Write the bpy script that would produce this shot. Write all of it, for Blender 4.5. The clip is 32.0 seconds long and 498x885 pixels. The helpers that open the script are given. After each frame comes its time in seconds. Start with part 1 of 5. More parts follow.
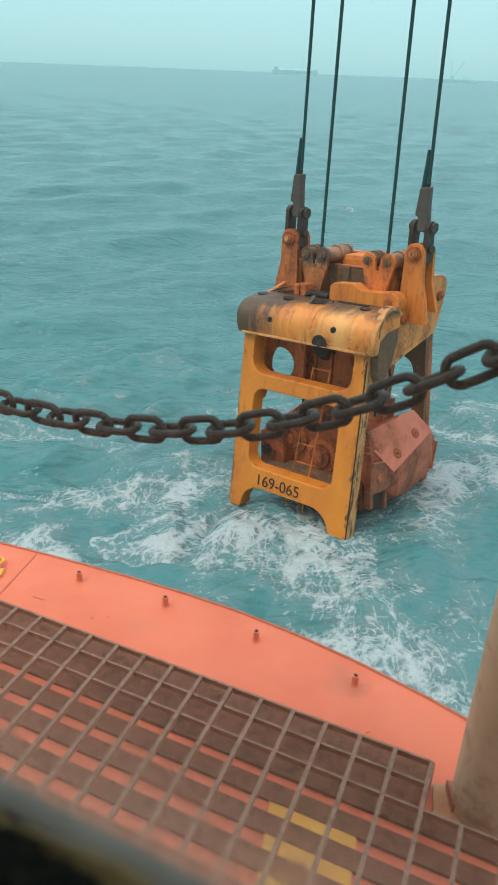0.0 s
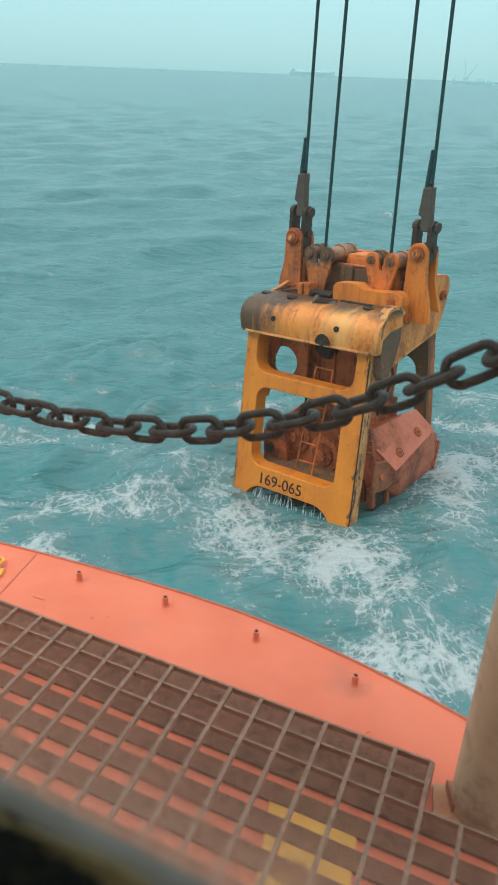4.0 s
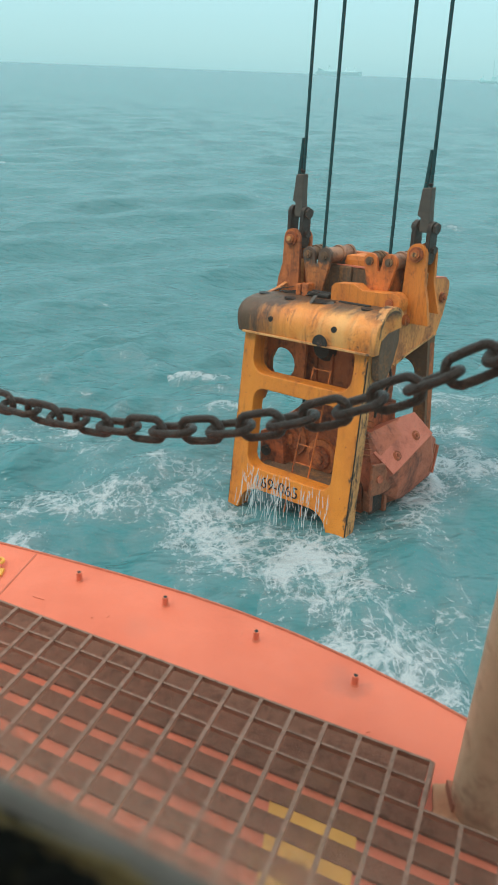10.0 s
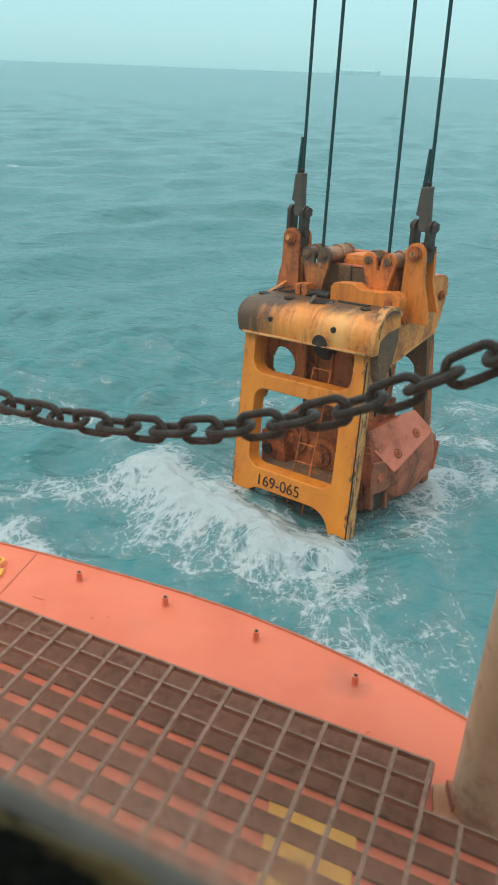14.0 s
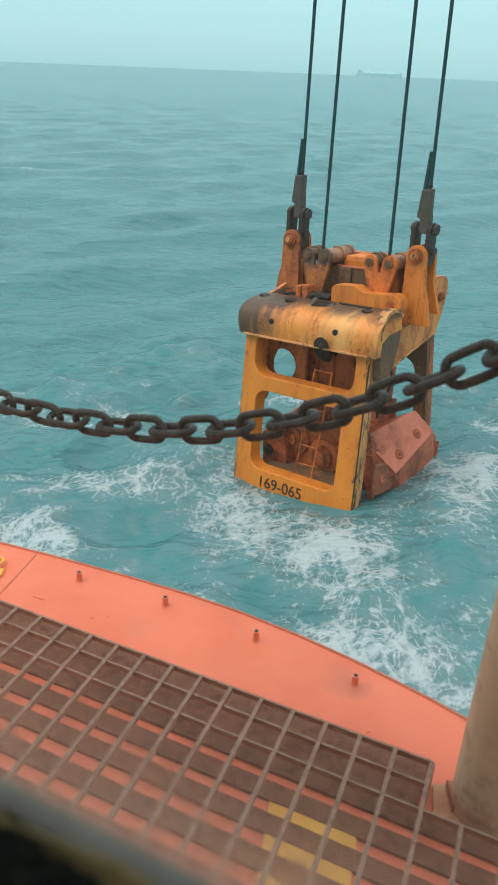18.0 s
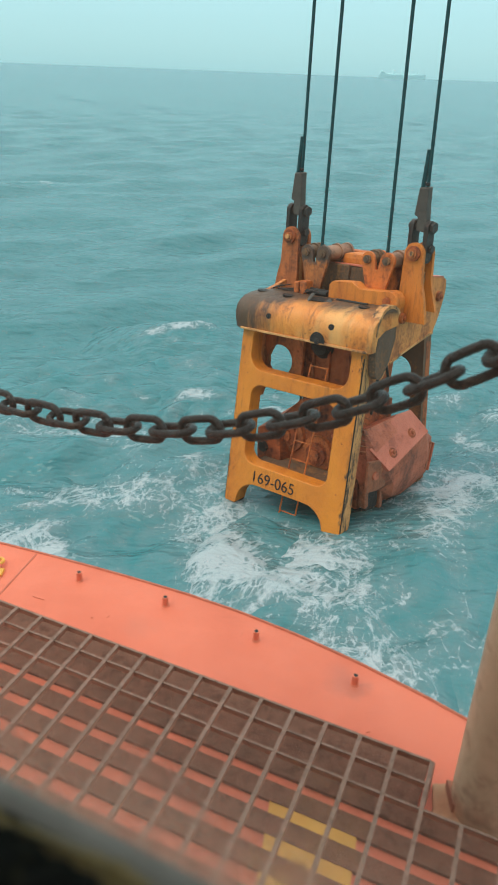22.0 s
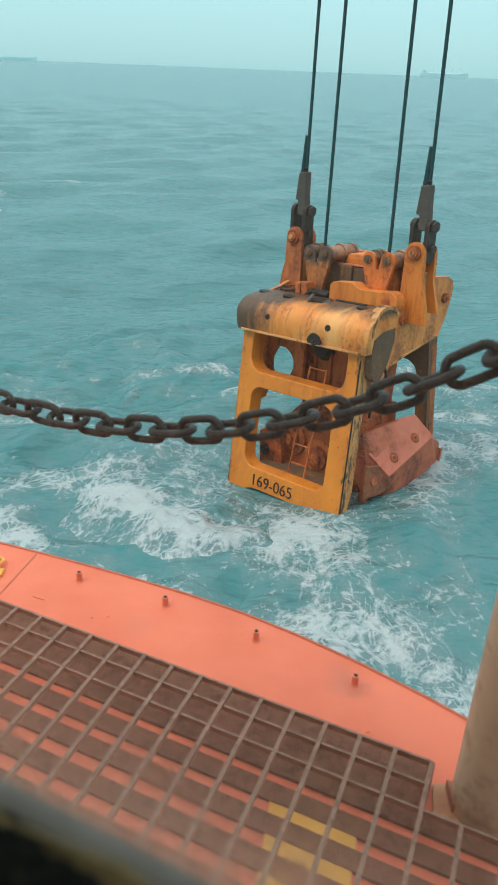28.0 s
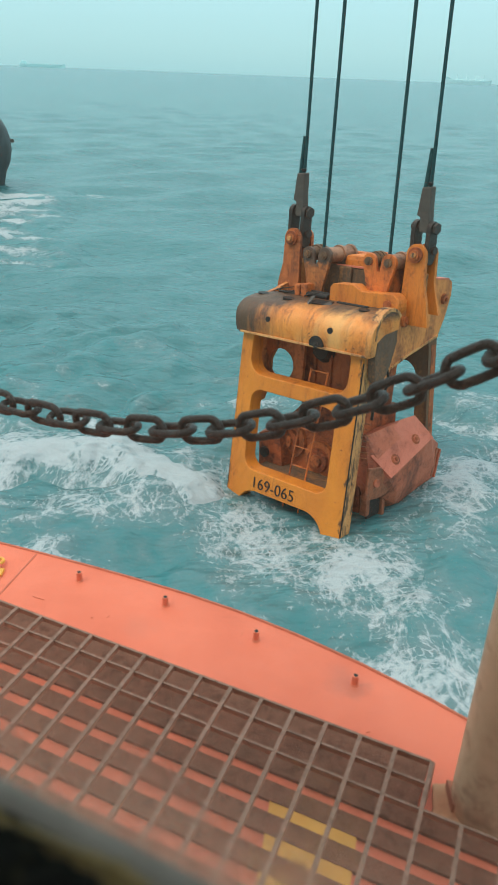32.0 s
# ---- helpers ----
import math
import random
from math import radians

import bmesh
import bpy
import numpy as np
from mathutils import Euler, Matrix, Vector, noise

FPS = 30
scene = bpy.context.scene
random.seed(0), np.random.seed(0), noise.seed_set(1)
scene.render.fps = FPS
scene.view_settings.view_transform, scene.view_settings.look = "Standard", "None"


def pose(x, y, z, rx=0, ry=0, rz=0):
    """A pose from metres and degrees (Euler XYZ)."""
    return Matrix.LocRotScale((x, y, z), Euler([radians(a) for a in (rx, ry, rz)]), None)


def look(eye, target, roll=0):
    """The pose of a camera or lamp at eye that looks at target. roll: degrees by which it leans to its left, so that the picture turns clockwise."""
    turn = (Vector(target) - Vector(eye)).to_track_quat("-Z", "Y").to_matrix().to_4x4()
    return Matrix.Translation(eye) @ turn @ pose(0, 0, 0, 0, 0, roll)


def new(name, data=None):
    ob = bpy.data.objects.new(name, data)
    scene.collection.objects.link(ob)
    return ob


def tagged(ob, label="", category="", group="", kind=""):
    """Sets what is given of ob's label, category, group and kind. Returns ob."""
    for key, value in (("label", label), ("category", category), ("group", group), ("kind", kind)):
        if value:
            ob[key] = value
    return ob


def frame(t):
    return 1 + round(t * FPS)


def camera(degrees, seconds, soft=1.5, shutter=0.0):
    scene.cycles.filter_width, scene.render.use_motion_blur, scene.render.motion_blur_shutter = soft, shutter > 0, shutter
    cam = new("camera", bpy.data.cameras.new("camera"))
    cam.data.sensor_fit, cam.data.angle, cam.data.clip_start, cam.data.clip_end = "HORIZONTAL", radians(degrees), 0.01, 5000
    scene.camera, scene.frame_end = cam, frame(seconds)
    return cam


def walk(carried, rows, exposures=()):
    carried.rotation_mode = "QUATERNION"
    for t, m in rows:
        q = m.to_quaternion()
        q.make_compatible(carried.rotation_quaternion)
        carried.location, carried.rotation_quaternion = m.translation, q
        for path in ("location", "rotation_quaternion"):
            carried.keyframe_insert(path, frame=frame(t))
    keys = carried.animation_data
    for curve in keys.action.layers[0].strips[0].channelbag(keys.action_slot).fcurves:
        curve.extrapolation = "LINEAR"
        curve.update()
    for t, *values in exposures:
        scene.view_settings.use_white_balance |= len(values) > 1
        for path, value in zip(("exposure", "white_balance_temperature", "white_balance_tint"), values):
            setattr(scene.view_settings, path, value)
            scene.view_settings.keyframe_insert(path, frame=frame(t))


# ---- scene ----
cam = camera(37.477, 32.0, 1.1)
EYE = Vector((0, 0, 6.1))
STAND = look(EYE, EYE + Vector((0, math.cos(radians(26.8)), -math.sin(radians(26.8)))), 2.256)
cam.data.dof.use_dof, cam.data.dof.focus_distance, cam.data.dof.aperture_fstop = True, 4.0, 11.0
walk(cam, [(0, STAND), (32, STAND)])

# ---- world, sun and exposure ----
world = bpy.data.worlds.new("overcast_sky")
scene.world = world
world.use_nodes = True
wn, wl = world.node_tree.nodes, world.node_tree.links
wn.clear()
w_out = wn.new("ShaderNodeOutputWorld")
sky = wn.new("ShaderNodeTexSky")
sky.sky_type, sky.sun_disc = "NISHITA", False
sky.sun_elevation, sky.sun_rotation = radians(57), radians(250)
sky_bg = wn.new("ShaderNodeBackground")
sky_bg.inputs[1].default_value = 0.02
wl.new(sky.outputs[0], sky_bg.inputs[0])
# overcast veil: pale cyan at the horizon, about three times brighter and whiter overhead
w_co = wn.new("ShaderNodeTexCoord")
w_xyz = wn.new("ShaderNodeSeparateXYZ")
wl.new(w_co.outputs["Generated"], w_xyz.inputs[0])
w_ramp = wn.new("ShaderNodeValToRGB")
wl.new(w_xyz.outputs[2], w_ramp.inputs[0])
w_ramp.color_ramp.elements[0].position, w_ramp.color_ramp.elements[0].color = 0.0, (0.412, 0.745, 0.80, 1)
w_ramp.color_ramp.elements[1].position, w_ramp.color_ramp.elements[1].color = 1.0, (1.80, 1.76, 1.70, 1)
w_mid = w_ramp.color_ramp.elements.new(0.14)
w_mid.color = (0.59, 0.95, 1.02, 1)
w_mid = w_ramp.color_ramp.elements.new(0.4)
w_mid.color = (0.88, 1.24, 1.33, 1)
veil = wn.new("ShaderNodeBackground")
veil.inputs[1].default_value = 0.9
wl.new(w_ramp.outputs[0], veil.inputs[0])
w_add = wn.new("ShaderNodeAddShader")
wl.new(sky_bg.outputs[0], w_add.inputs[0])
wl.new(veil.outputs[0], w_add.inputs[1])
wl.new(w_add.outputs[0], w_out.inputs[0])

sun = new("sun", bpy.data.lights.new("sun", "SUN"))
sun.data.energy, sun.data.angle, sun.data.color = 1.22, radians(16), (1.0, 0.90, 0.76)
sun.matrix_world = look((-24, 2, 40), (0, 10, 0))

# ---- materials ----
def rgb(c):
    return (c[0], c[1], c[2], 1)


def nodes_of(name):
    m = bpy.data.materials.new(name)
    m.use_nodes = True
    n = m.node_tree.nodes
    return m, n, m.node_tree.links, n["Principled BSDF"]


def noise_tex(n, l, coord, scale, detail=6, rough=0.6, distort=0.0):
    t = n.new("ShaderNodeTexNoise")
    t.inputs["Scale"].default_value, t.inputs["Detail"].default_value = scale, detail
    t.inputs["Roughness"].default_value, t.inputs["Distortion"].default_value = rough, distort
    l.new(coord, t.inputs["Vector"])
    return t.outputs["Fac"]


def span(n, l, value, lo, hi, a=0.0, b=1.0):
    r = n.new("ShaderNodeMapRange")
    r.inputs[1].default_value, r.inputs[2].default_value = lo, hi
    r.inputs[3].default_value, r.inputs[4].default_value = a, b
    l.new(value, r.inputs[0])
    return r.outputs[0]


def mixed(n, l, fac, a, b):
    x = n.new("ShaderNodeMix")
    x.data_type = "RGBA"
    for sock, v in ((x.inputs[0], fac), (x.inputs[6], a), (x.inputs[7], b)):
        if isinstance(v, tuple):
            sock.default_value = rgb(v)
        elif isinstance(v, float):
            sock.default_value = v
        else:
            l.new(v, sock)
    return x.outputs[2]


def math_node(n, l, op, a, b=None):
    x = n.new("ShaderNodeMath")
    x.operation = op
    for sock, v in ((x.inputs[0], a), (x.inputs[1], b)):
        if v is None:
            continue
        if isinstance(v, (int, float)):
            sock.default_value = v
        else:
            l.new(v, sock)
    return x.outputs[0]


def worn(name, base, dark, rust, scale=2.0, wear=0.5, rough=0.5, metal=0.0, bump=0.3, fine=40.0, streak=False):
    """Paint or metal with blotches of rust or grime at two scales and a fine relief."""
    m, n, l, p = nodes_of(name)
    co = n.new("ShaderNodeTexCoord").outputs["Object"]
    if streak:
        mp = n.new("ShaderNodeMapping")
        mp.inputs["Scale"].default_value = (1.0, 1.0, 0.28)
        l.new(co, mp.inputs[0])
        co2 = mp.outputs[0]
    else:
        co2 = co
    big = noise_tex(n, l, co2, scale, 8, 0.62, 0.4)
    small = noise_tex(n, l, co, scale * 7, 8, 0.65, 0.2)
    grain = noise_tex(n, l, co, fine, 4, 0.6)
    c1 = mixed(n, l, span(n, l, big, 0.35, 0.68), base, dark)
    blend = math_node(n, l, "ADD", math_node(n, l, "MULTIPLY", big, 0.6), math_node(n, l, "MULTIPLY", small, 0.4))
    edge = 0.66 - 0.22 * wear
    rust_f = span(n, l, blend, edge - 0.02, edge + 0.13)
    c2 = mixed(n, l, rust_f, c1, rust)
    specks = noise_tex(n, l, co2, scale * 24, 6, 0.7)
    c2 = mixed(n, l, span(n, l, specks, 0.60, 0.68, 0.0, 0.75 * max(0.0, min(1.0, wear + 0.15))), c2, rust)
    scuff = noise_tex(n, l, co, scale * 3.1, 9, 0.7, 0.5)
    c2 = mixed(n, l, span(n, l, scuff, 0.45, 0.75, 0.0, 0.3), c2, tuple(min(1.0, v * 1.25 + 0.03) for v in base))
    c3 = mixed(n, l, span(n, l, grain, 0.3, 0.8, 0.0, 0.35), c2, dark)
    if streak:
        mr = n.new("ShaderNodeMapping")
        mr.inputs["Scale"].default_value = (1.0, 1.0, 0.10)
        l.new(co, mr.inputs[0])
        runs = noise_tex(n, l, mr.outputs[0], 11.0, 7, 0.7, 0.2)
        c3 = mixed(n, l, span(n, l, runs, 0.54, 0.72, 0.0, 0.30 + 0.4 * wear), c3, tuple(v * 0.7 for v in rust))
    l.new(c3, p.inputs["Base Color"])
    l.new(span(n, l, blend, 0.35, 0.65, rough - 0.08, min(rough + 0.25, 0.95)), p.inputs["Roughness"])
    p.inputs["Metallic"].default_value = metal
    b = n.new("ShaderNodeBump")
    b.inputs["Strength"].default_value, b.inputs["Distance"].default_value = bump, 0.02
    l.new(math_node(n, l, "ADD", small, math_node(n, l, "MULTIPLY", grain, 0.4)), b.inputs["Height"])
    l.new(b.outputs[0], p.inputs["Normal"])
    return m


YELLOW = worn("worn_orange_yellow_paint", (0.72, 0.225, 0.014), (0.54, 0.14, 0.010), (0.09, 0.032, 0.014), 1.9, 0.36, 0.5, 0, 0.3, 60, True)


def hood_material():
    """Yellow paint rubbed through, with black grease smeared over the top and one end."""
    m = worn("scuffed_yellow_paint", (0.76, 0.27, 0.045), (0.62, 0.165, 0.022), (0.12, 0.042, 0.018), 2.8, 0.44, 0.45, 0, 0.3, 45)
    n, l = m.node_tree.nodes, m.node_tree.links
    p = n["Principled BSDF"]
    paint = p.inputs["Base Color"].links[0].from_socket
    co = n.new("ShaderNodeTexCoord").outputs["Object"]
    xyz = n.new("ShaderNodeSeparateXYZ")
    l.new(co, xyz.inputs[0])
    runs = n.new("ShaderNodeMapping")
    runs.inputs["Scale"].default_value = (1.0, 0.3, 0.22)
    l.new(co, runs.inputs[0])
    smear = noise_tex(n, l, runs.outputs[0], 4.2, 9, 0.74, 0.3)
    end = span(n, l, xyz.outputs[0], -1.25, -0.05, 0.54, 0.0)
    end2 = span(n, l, xyz.outputs[0], 0.85, 1.25, 0.0, 0.14)
    top = span(n, l, xyz.outputs[2], 0.45, 0.60, 0.0, 0.46)
    grime = math_node(n, l, "ADD", math_node(n, l, "ADD", end, end2), math_node(n, l, "ADD", top, smear))
    drip_map = n.new("ShaderNodeMapping")
    drip_map.inputs["Scale"].default_value = (1.0, 0.10, 0.10)
    l.new(co, drip_map.inputs[0])
    drips = math_node(n, l, "MULTIPLY", span(n, l, noise_tex(n, l, drip_map.outputs[0], 15.0, 7, 0.7, 0.15), 0.53, 0.66), span(n, l, noise_tex(n, l, co, 2.4, 4, 0.6), 0.42, 0.60, 0.0, 0.85))
    paint = mixed(n, l, drips, paint, (0.16, 0.055, 0.022))
    chips = math_node(n, l, "MULTIPLY", span(n, l, noise_tex(n, l, co, 22.0, 8, 0.72), 0.57, 0.62), span(n, l, noise_tex(n, l, co, 3.4, 3, 0.5), 0.48, 0.62, 0.0, 0.9))
    paint = mixed(n, l, chips, paint, (0.05, 0.028, 0.02))
    pale = span(n, l, noise_tex(n, l, runs.outputs[0], 2.3, 6, 0.6), 0.48, 0.64, 0.0, 0.6)
    paint = mixed(n, l, pale, paint, (0.80, 0.42, 0.14))
    l.new(mixed(n, l, span(n, l, grime, 0.58, 0.92, 0.0, 0.92), paint, (0.035, 0.024, 0.018)), p.inputs["Base Color"])
    return m


def chip_edges(m):
    """Paint knocked off down to dark steel along the outer edges of the posts and here and there on the face."""
    n, l = m.node_tree.nodes, m.node_tree.links
    p = n["Principled BSDF"]
    paint = p.inputs["Base Color"].links[0].from_socket
    co = n.new("ShaderNodeTexCoord").outputs["Object"]
    xyz = n.new("ShaderNodeSeparateXYZ")
    l.new(co, xyz.inputs[0])
    edge = span(n, l, math_node(n, l, "ABSOLUTE", xyz.outputs[0]), 0.98, 1.16, 0.0, 0.20)
    tall = n.new("ShaderNodeMapping")
    tall.inputs["Scale"].default_value = (1.0, 1.0, 0.35)
    l.new(co, tall.inputs[0])
    knock = math_node(n, l, "ADD", noise_tex(n, l, tall.outputs[0], 9.0, 9, 0.74), edge)
    l.new(mixed(n, l, span(n, l, knock, 0.70, 0.78, 0.0, 0.9), paint, (0.045, 0.026, 0.018)), p.inputs["Base Color"])


chip_edges(YELLOW)


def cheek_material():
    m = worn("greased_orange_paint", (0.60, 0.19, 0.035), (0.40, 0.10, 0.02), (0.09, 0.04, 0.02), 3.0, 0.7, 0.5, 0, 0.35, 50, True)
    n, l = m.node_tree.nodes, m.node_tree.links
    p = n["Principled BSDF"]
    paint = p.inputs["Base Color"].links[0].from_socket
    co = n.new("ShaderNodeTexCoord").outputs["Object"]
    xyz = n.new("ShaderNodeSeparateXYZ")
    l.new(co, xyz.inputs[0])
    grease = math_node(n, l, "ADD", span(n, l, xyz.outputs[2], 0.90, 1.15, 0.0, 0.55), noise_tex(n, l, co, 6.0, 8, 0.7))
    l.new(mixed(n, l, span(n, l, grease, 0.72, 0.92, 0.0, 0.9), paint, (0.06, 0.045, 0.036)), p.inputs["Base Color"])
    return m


HOOD = hood_material()
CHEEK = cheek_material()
ROLLER = worn("scraped_brown_roller", (0.42, 0.20, 0.11), (0.26, 0.12, 0.07), (0.10, 0.055, 0.035), 4.0, 0.7, 0.5, 0.1, 0.4, 70)
PALE = worn("faded_scraped_paint", (0.70, 0.34, 0.12), (0.54, 0.20, 0.055), (0.09, 0.05, 0.035), 2.8, 0.5, 0.55, 0, 0.3, 60, True)
chip_edges(PALE)
SALMON = worn("faded_salmon_plate", (0.60, 0.155, 0.088), (0.48, 0.11, 0.058), (0.22, 0.062, 0.036), 2.4, 0.55, 0.5, 0, 0.25, 50)
ORANGE = worn("rust_streaked_orange_paint", (0.72, 0.175, 0.022), (0.44, 0.085, 0.013), (0.05, 0.020, 0.011), 2.6, 0.78, 0.5, 0, 0.35, 50, True)
ARM = worn("smeared_orange_paint", (0.72, 0.21, 0.02), (0.50, 0.12, 0.014), (0.06, 0.026, 0.014), 3.4, 0.5, 0.5, 0, 0.35, 50, True)
RUSTY = worn("orange_paint_over_rust", (0.58, 0.145, 0.028), (0.28, 0.06, 0.016), (0.04, 0.019, 0.012), 2.4, 0.78, 0.6, 0, 0.4, 50, True)
BEAM = worn("scraped_pale_orange_paint", (0.74, 0.275, 0.065), (0.56, 0.15, 0.035), (0.12, 0.044, 0.024), 2.6, 0.80, 0.55, 0, 0.35, 50, True)
INNER = worn("red_brown_rusted_steel", (0.44, 0.095, 0.018), (0.22, 0.040, 0.010), (0.035, 0.014, 0.010), 2.2, 0.80, 0.65, 0, 0.4, 50)
BUCKET = worn("salmon_red_oxide_paint", (0.52, 0.125, 0.058), (0.36, 0.08, 0.036), (0.09, 0.034, 0.022), 1.9, 0.7, 0.55, 0, 0.3, 50)
FLANGE = worn("orange_brown_wet_paint", (0.36, 0.10, 0.04), (0.24, 0.065, 0.028), (0.12, 0.045, 0.025), 2.4, 0.7, 0.5, 0, 0.3, 50)
# black of greased steel, also put in for shade inside holes and recesses
GREASE_AND_SHADE = worn("greased_steel_and_hole_shade", (0.035, 0.032, 0.03), (0.02, 0.02, 0.02), (0.09, 0.05, 0.03), 3.0, 0.4, 0.45, 0.3, 0.4, 60)
CASING = worn("dark_scuffed_casing", (0.15, 0.088, 0.055), (0.09, 0.055, 0.038), (0.40, 0.17, 0.06), 3.6, 0.66, 0.8, 0.0, 0.4, 60, True)
GUARD = worn("streaked_brown_guard", (0.14, 0.088, 0.062), (0.08, 0.056, 0.043), (0.32, 0.14, 0.06), 3.2, 0.66, 0.7, 0.0, 0.4, 60, True)
LINK = worn("rusty_dark_steel", (0.042, 0.032, 0.027), (0.018, 0.015, 0.014), (0.12, 0.066, 0.043), 11.0, 0.55, 0.38, 0.3, 0.6, 160)
ROPE = worn("greased_wire", (0.016, 0.072, 0.076), (0.012, 0.05, 0.054), (0.022, 0.045, 0.046), 8.0, 0.2, 0.6, 0.0, 0.3, 200)
SOCKET = worn("weathered_grey_steel", (0.12, 0.092, 0.074), (0.06, 0.052, 0.047), (0.16, 0.09, 0.05), 3.0, 0.45, 0.55, 0.3, 0.4, 60)
DECK = worn("salmon_deck_paint", (0.83, 0.188, 0.096), (0.72, 0.15, 0.076), (0.55, 0.13, 0.075), 4.0, 0.34, 0.5, 0, 0.10, 220)
GRATE = worn("dusty_brown_bars", (0.52, 0.205, 0.125), (0.38, 0.145, 0.088), (0.25, 0.11, 0.065), 20.0, 0.4, 0.75, 0, 0.4, 260)
FLAT = worn("dark_brown_flat_bar", (0.285, 0.128, 0.086), (0.22, 0.097, 0.065), (0.11, 0.048, 0.033), 40.0, 0.6, 0.85, 0, 0.6, 400)
GRATE_TOP = worn("scuffed_bar_tops", (0.35, 0.205, 0.152), (0.21, 0.12, 0.088), (0.10, 0.055, 0.038), 60.0, 0.45, 0.6, 0, 0.3, 300)
POST = worn("stained_cream_paint", (0.70, 0.45, 0.29), (0.56, 0.34, 0.215), (0.24, 0.115, 0.07), 7.0, 0.60, 0.5, 0, 0.15, 120)
SAND = worn("sandy_stained_plate", (0.60, 0.30, 0.15), (0.48, 0.20, 0.10), (0.3, 0.13, 0.07), 14.0, 0.4, 0.6, 0, 0.2, 200)
MARK = worn("yellow_deck_marking", (0.85, 0.42, 0.06), (0.75, 0.33, 0.04), (0.5, 0.2, 0.05), 9.0, 0.1, 0.5, 0, 0.1, 160)
SEAM_AND_EDGE_SHADE = worn("painted_weld_and_edge_shade", (0.60, 0.15, 0.08), (0.50, 0.12, 0.065), (0.3, 0.09, 0.05), 30.0, 0.3, 0.6, 0, 0.2, 200)
STUD = worn("painted_stud", (0.84, 0.22, 0.12), (0.72, 0.18, 0.095), (0.34, 0.11, 0.06), 40.0, 0.35, 0.55, 0, 0.2, 300)


def smudge(m, cx, cy, r, tint):
    """A greasy smear rubbed into the paint round one spot."""
    n, l = m.node_tree.nodes, m.node_tree.links
    p = n["Principled BSDF"]
    paint = p.inputs["Base Color"].links[0].from_socket
    co = n.new("ShaderNodeTexCoord").outputs["Object"]
    off = n.new("ShaderNodeVectorMath")
    off.operation = "DISTANCE"
    off.inputs[1].default_value = (cx, cy, 5.0)
    l.new(co, off.inputs[0])
    rag = math_node(n, l, "MULTIPLY", math_node(n, l, "SUBTRACT", noise_tex(n, l, co, 22.0, 6, 0.6), 0.5), r * 1.6)
    f = span(n, l, math_node(n, l, "ADD", off.outputs["Value"], rag), r * 0.2, r, 0.30, 0.0)
    l.new(mixed(n, l, f, paint, tint), p.inputs["Base Color"])


smudge(DECK, 0.215, 1.116, 0.055, (0.30, 0.13, 0.10))
smudge(DECK, 0.242, 1.096, 0.03, (0.28, 0.10, 0.07))
smudge(DECK, -0.222, 1.257, 0.05, (0.55, 0.16, 0.10))
RUBBER = worn("black_window_rubber", (0.009, 0.009, 0.007), (0.005, 0.005, 0.004), (0.055, 0.046, 0.020), 30.0, 0.34, 0.93, 0, 0.5, 90)
FRAME_PAINT = worn("grey_window_frame_paint", (0.17, 0.152, 0.125), (0.12, 0.106, 0.085), (0.06, 0.05, 0.03), 22.0, 0.3, 0.5, 0, 0.1, 90)
OCHRE = worn("dirty_ochre_sealant", (0.16, 0.105, 0.026), (0.085, 0.058, 0.016), (0.015, 0.012, 0.006), 30.0, 0.5, 0.8, 0, 0.3, 90)
WALL = worn("cabin_wall_paint", (0.35, 0.35, 0.32), (0.3, 0.3, 0.27), (0.2, 0.17, 0.12), 3.0, 0.2, 0.6, 0, 0.1, 60)
HULL = worn("hull_red_paint", (0.55, 0.13, 0.08), (0.42, 0.1, 0.06), (0.15, 0.06, 0.04), 1.5, 0.4, 0.55, 0, 0.2, 40)
# far vessels: the haze of distance is put into these pale base colours
FAR = worn("haze_tinted_far_steel", (0.60, 0.79, 0.80), (0.58, 0.77, 0.78), (0.58, 0.77, 0.78), 0.02, 0.2, 0.9, 0, 0.0, 0.1)
FAR3 = worn("haze_paled_far_steel", (0.60, 0.88, 0.88), (0.59, 0.86, 0.86), (0.59, 0.86, 0.86), 0.02, 0.2, 0.9, 0, 0.0, 0.1)
FAR2 = worn("haze_tinted_far_paint", (0.44, 0.66, 0.67), (0.42, 0.63, 0.64), (0.42, 0.63, 0.64), 0.02, 0.2, 0.9, 0, 0.0, 0.1)
TUG = worn("dark_green_hull_paint", (0.03, 0.05, 0.055), (0.02, 0.03, 0.032), (0.08, 0.07, 0.06), 1.0, 0.4, 0.5, 0, 0.2, 30)

for m_, level_ in ((RUBBER, 0.05), (GREASE_AND_SHADE, 0.25), (CASING, 0.2), (FLAT, 0.08), (ROPE, 0.12), (GRATE_TOP, 0.2), (GUARD, 0.15)):
    m_.node_tree.nodes["Principled BSDF"].inputs["Specular IOR Level"].default_value = level_


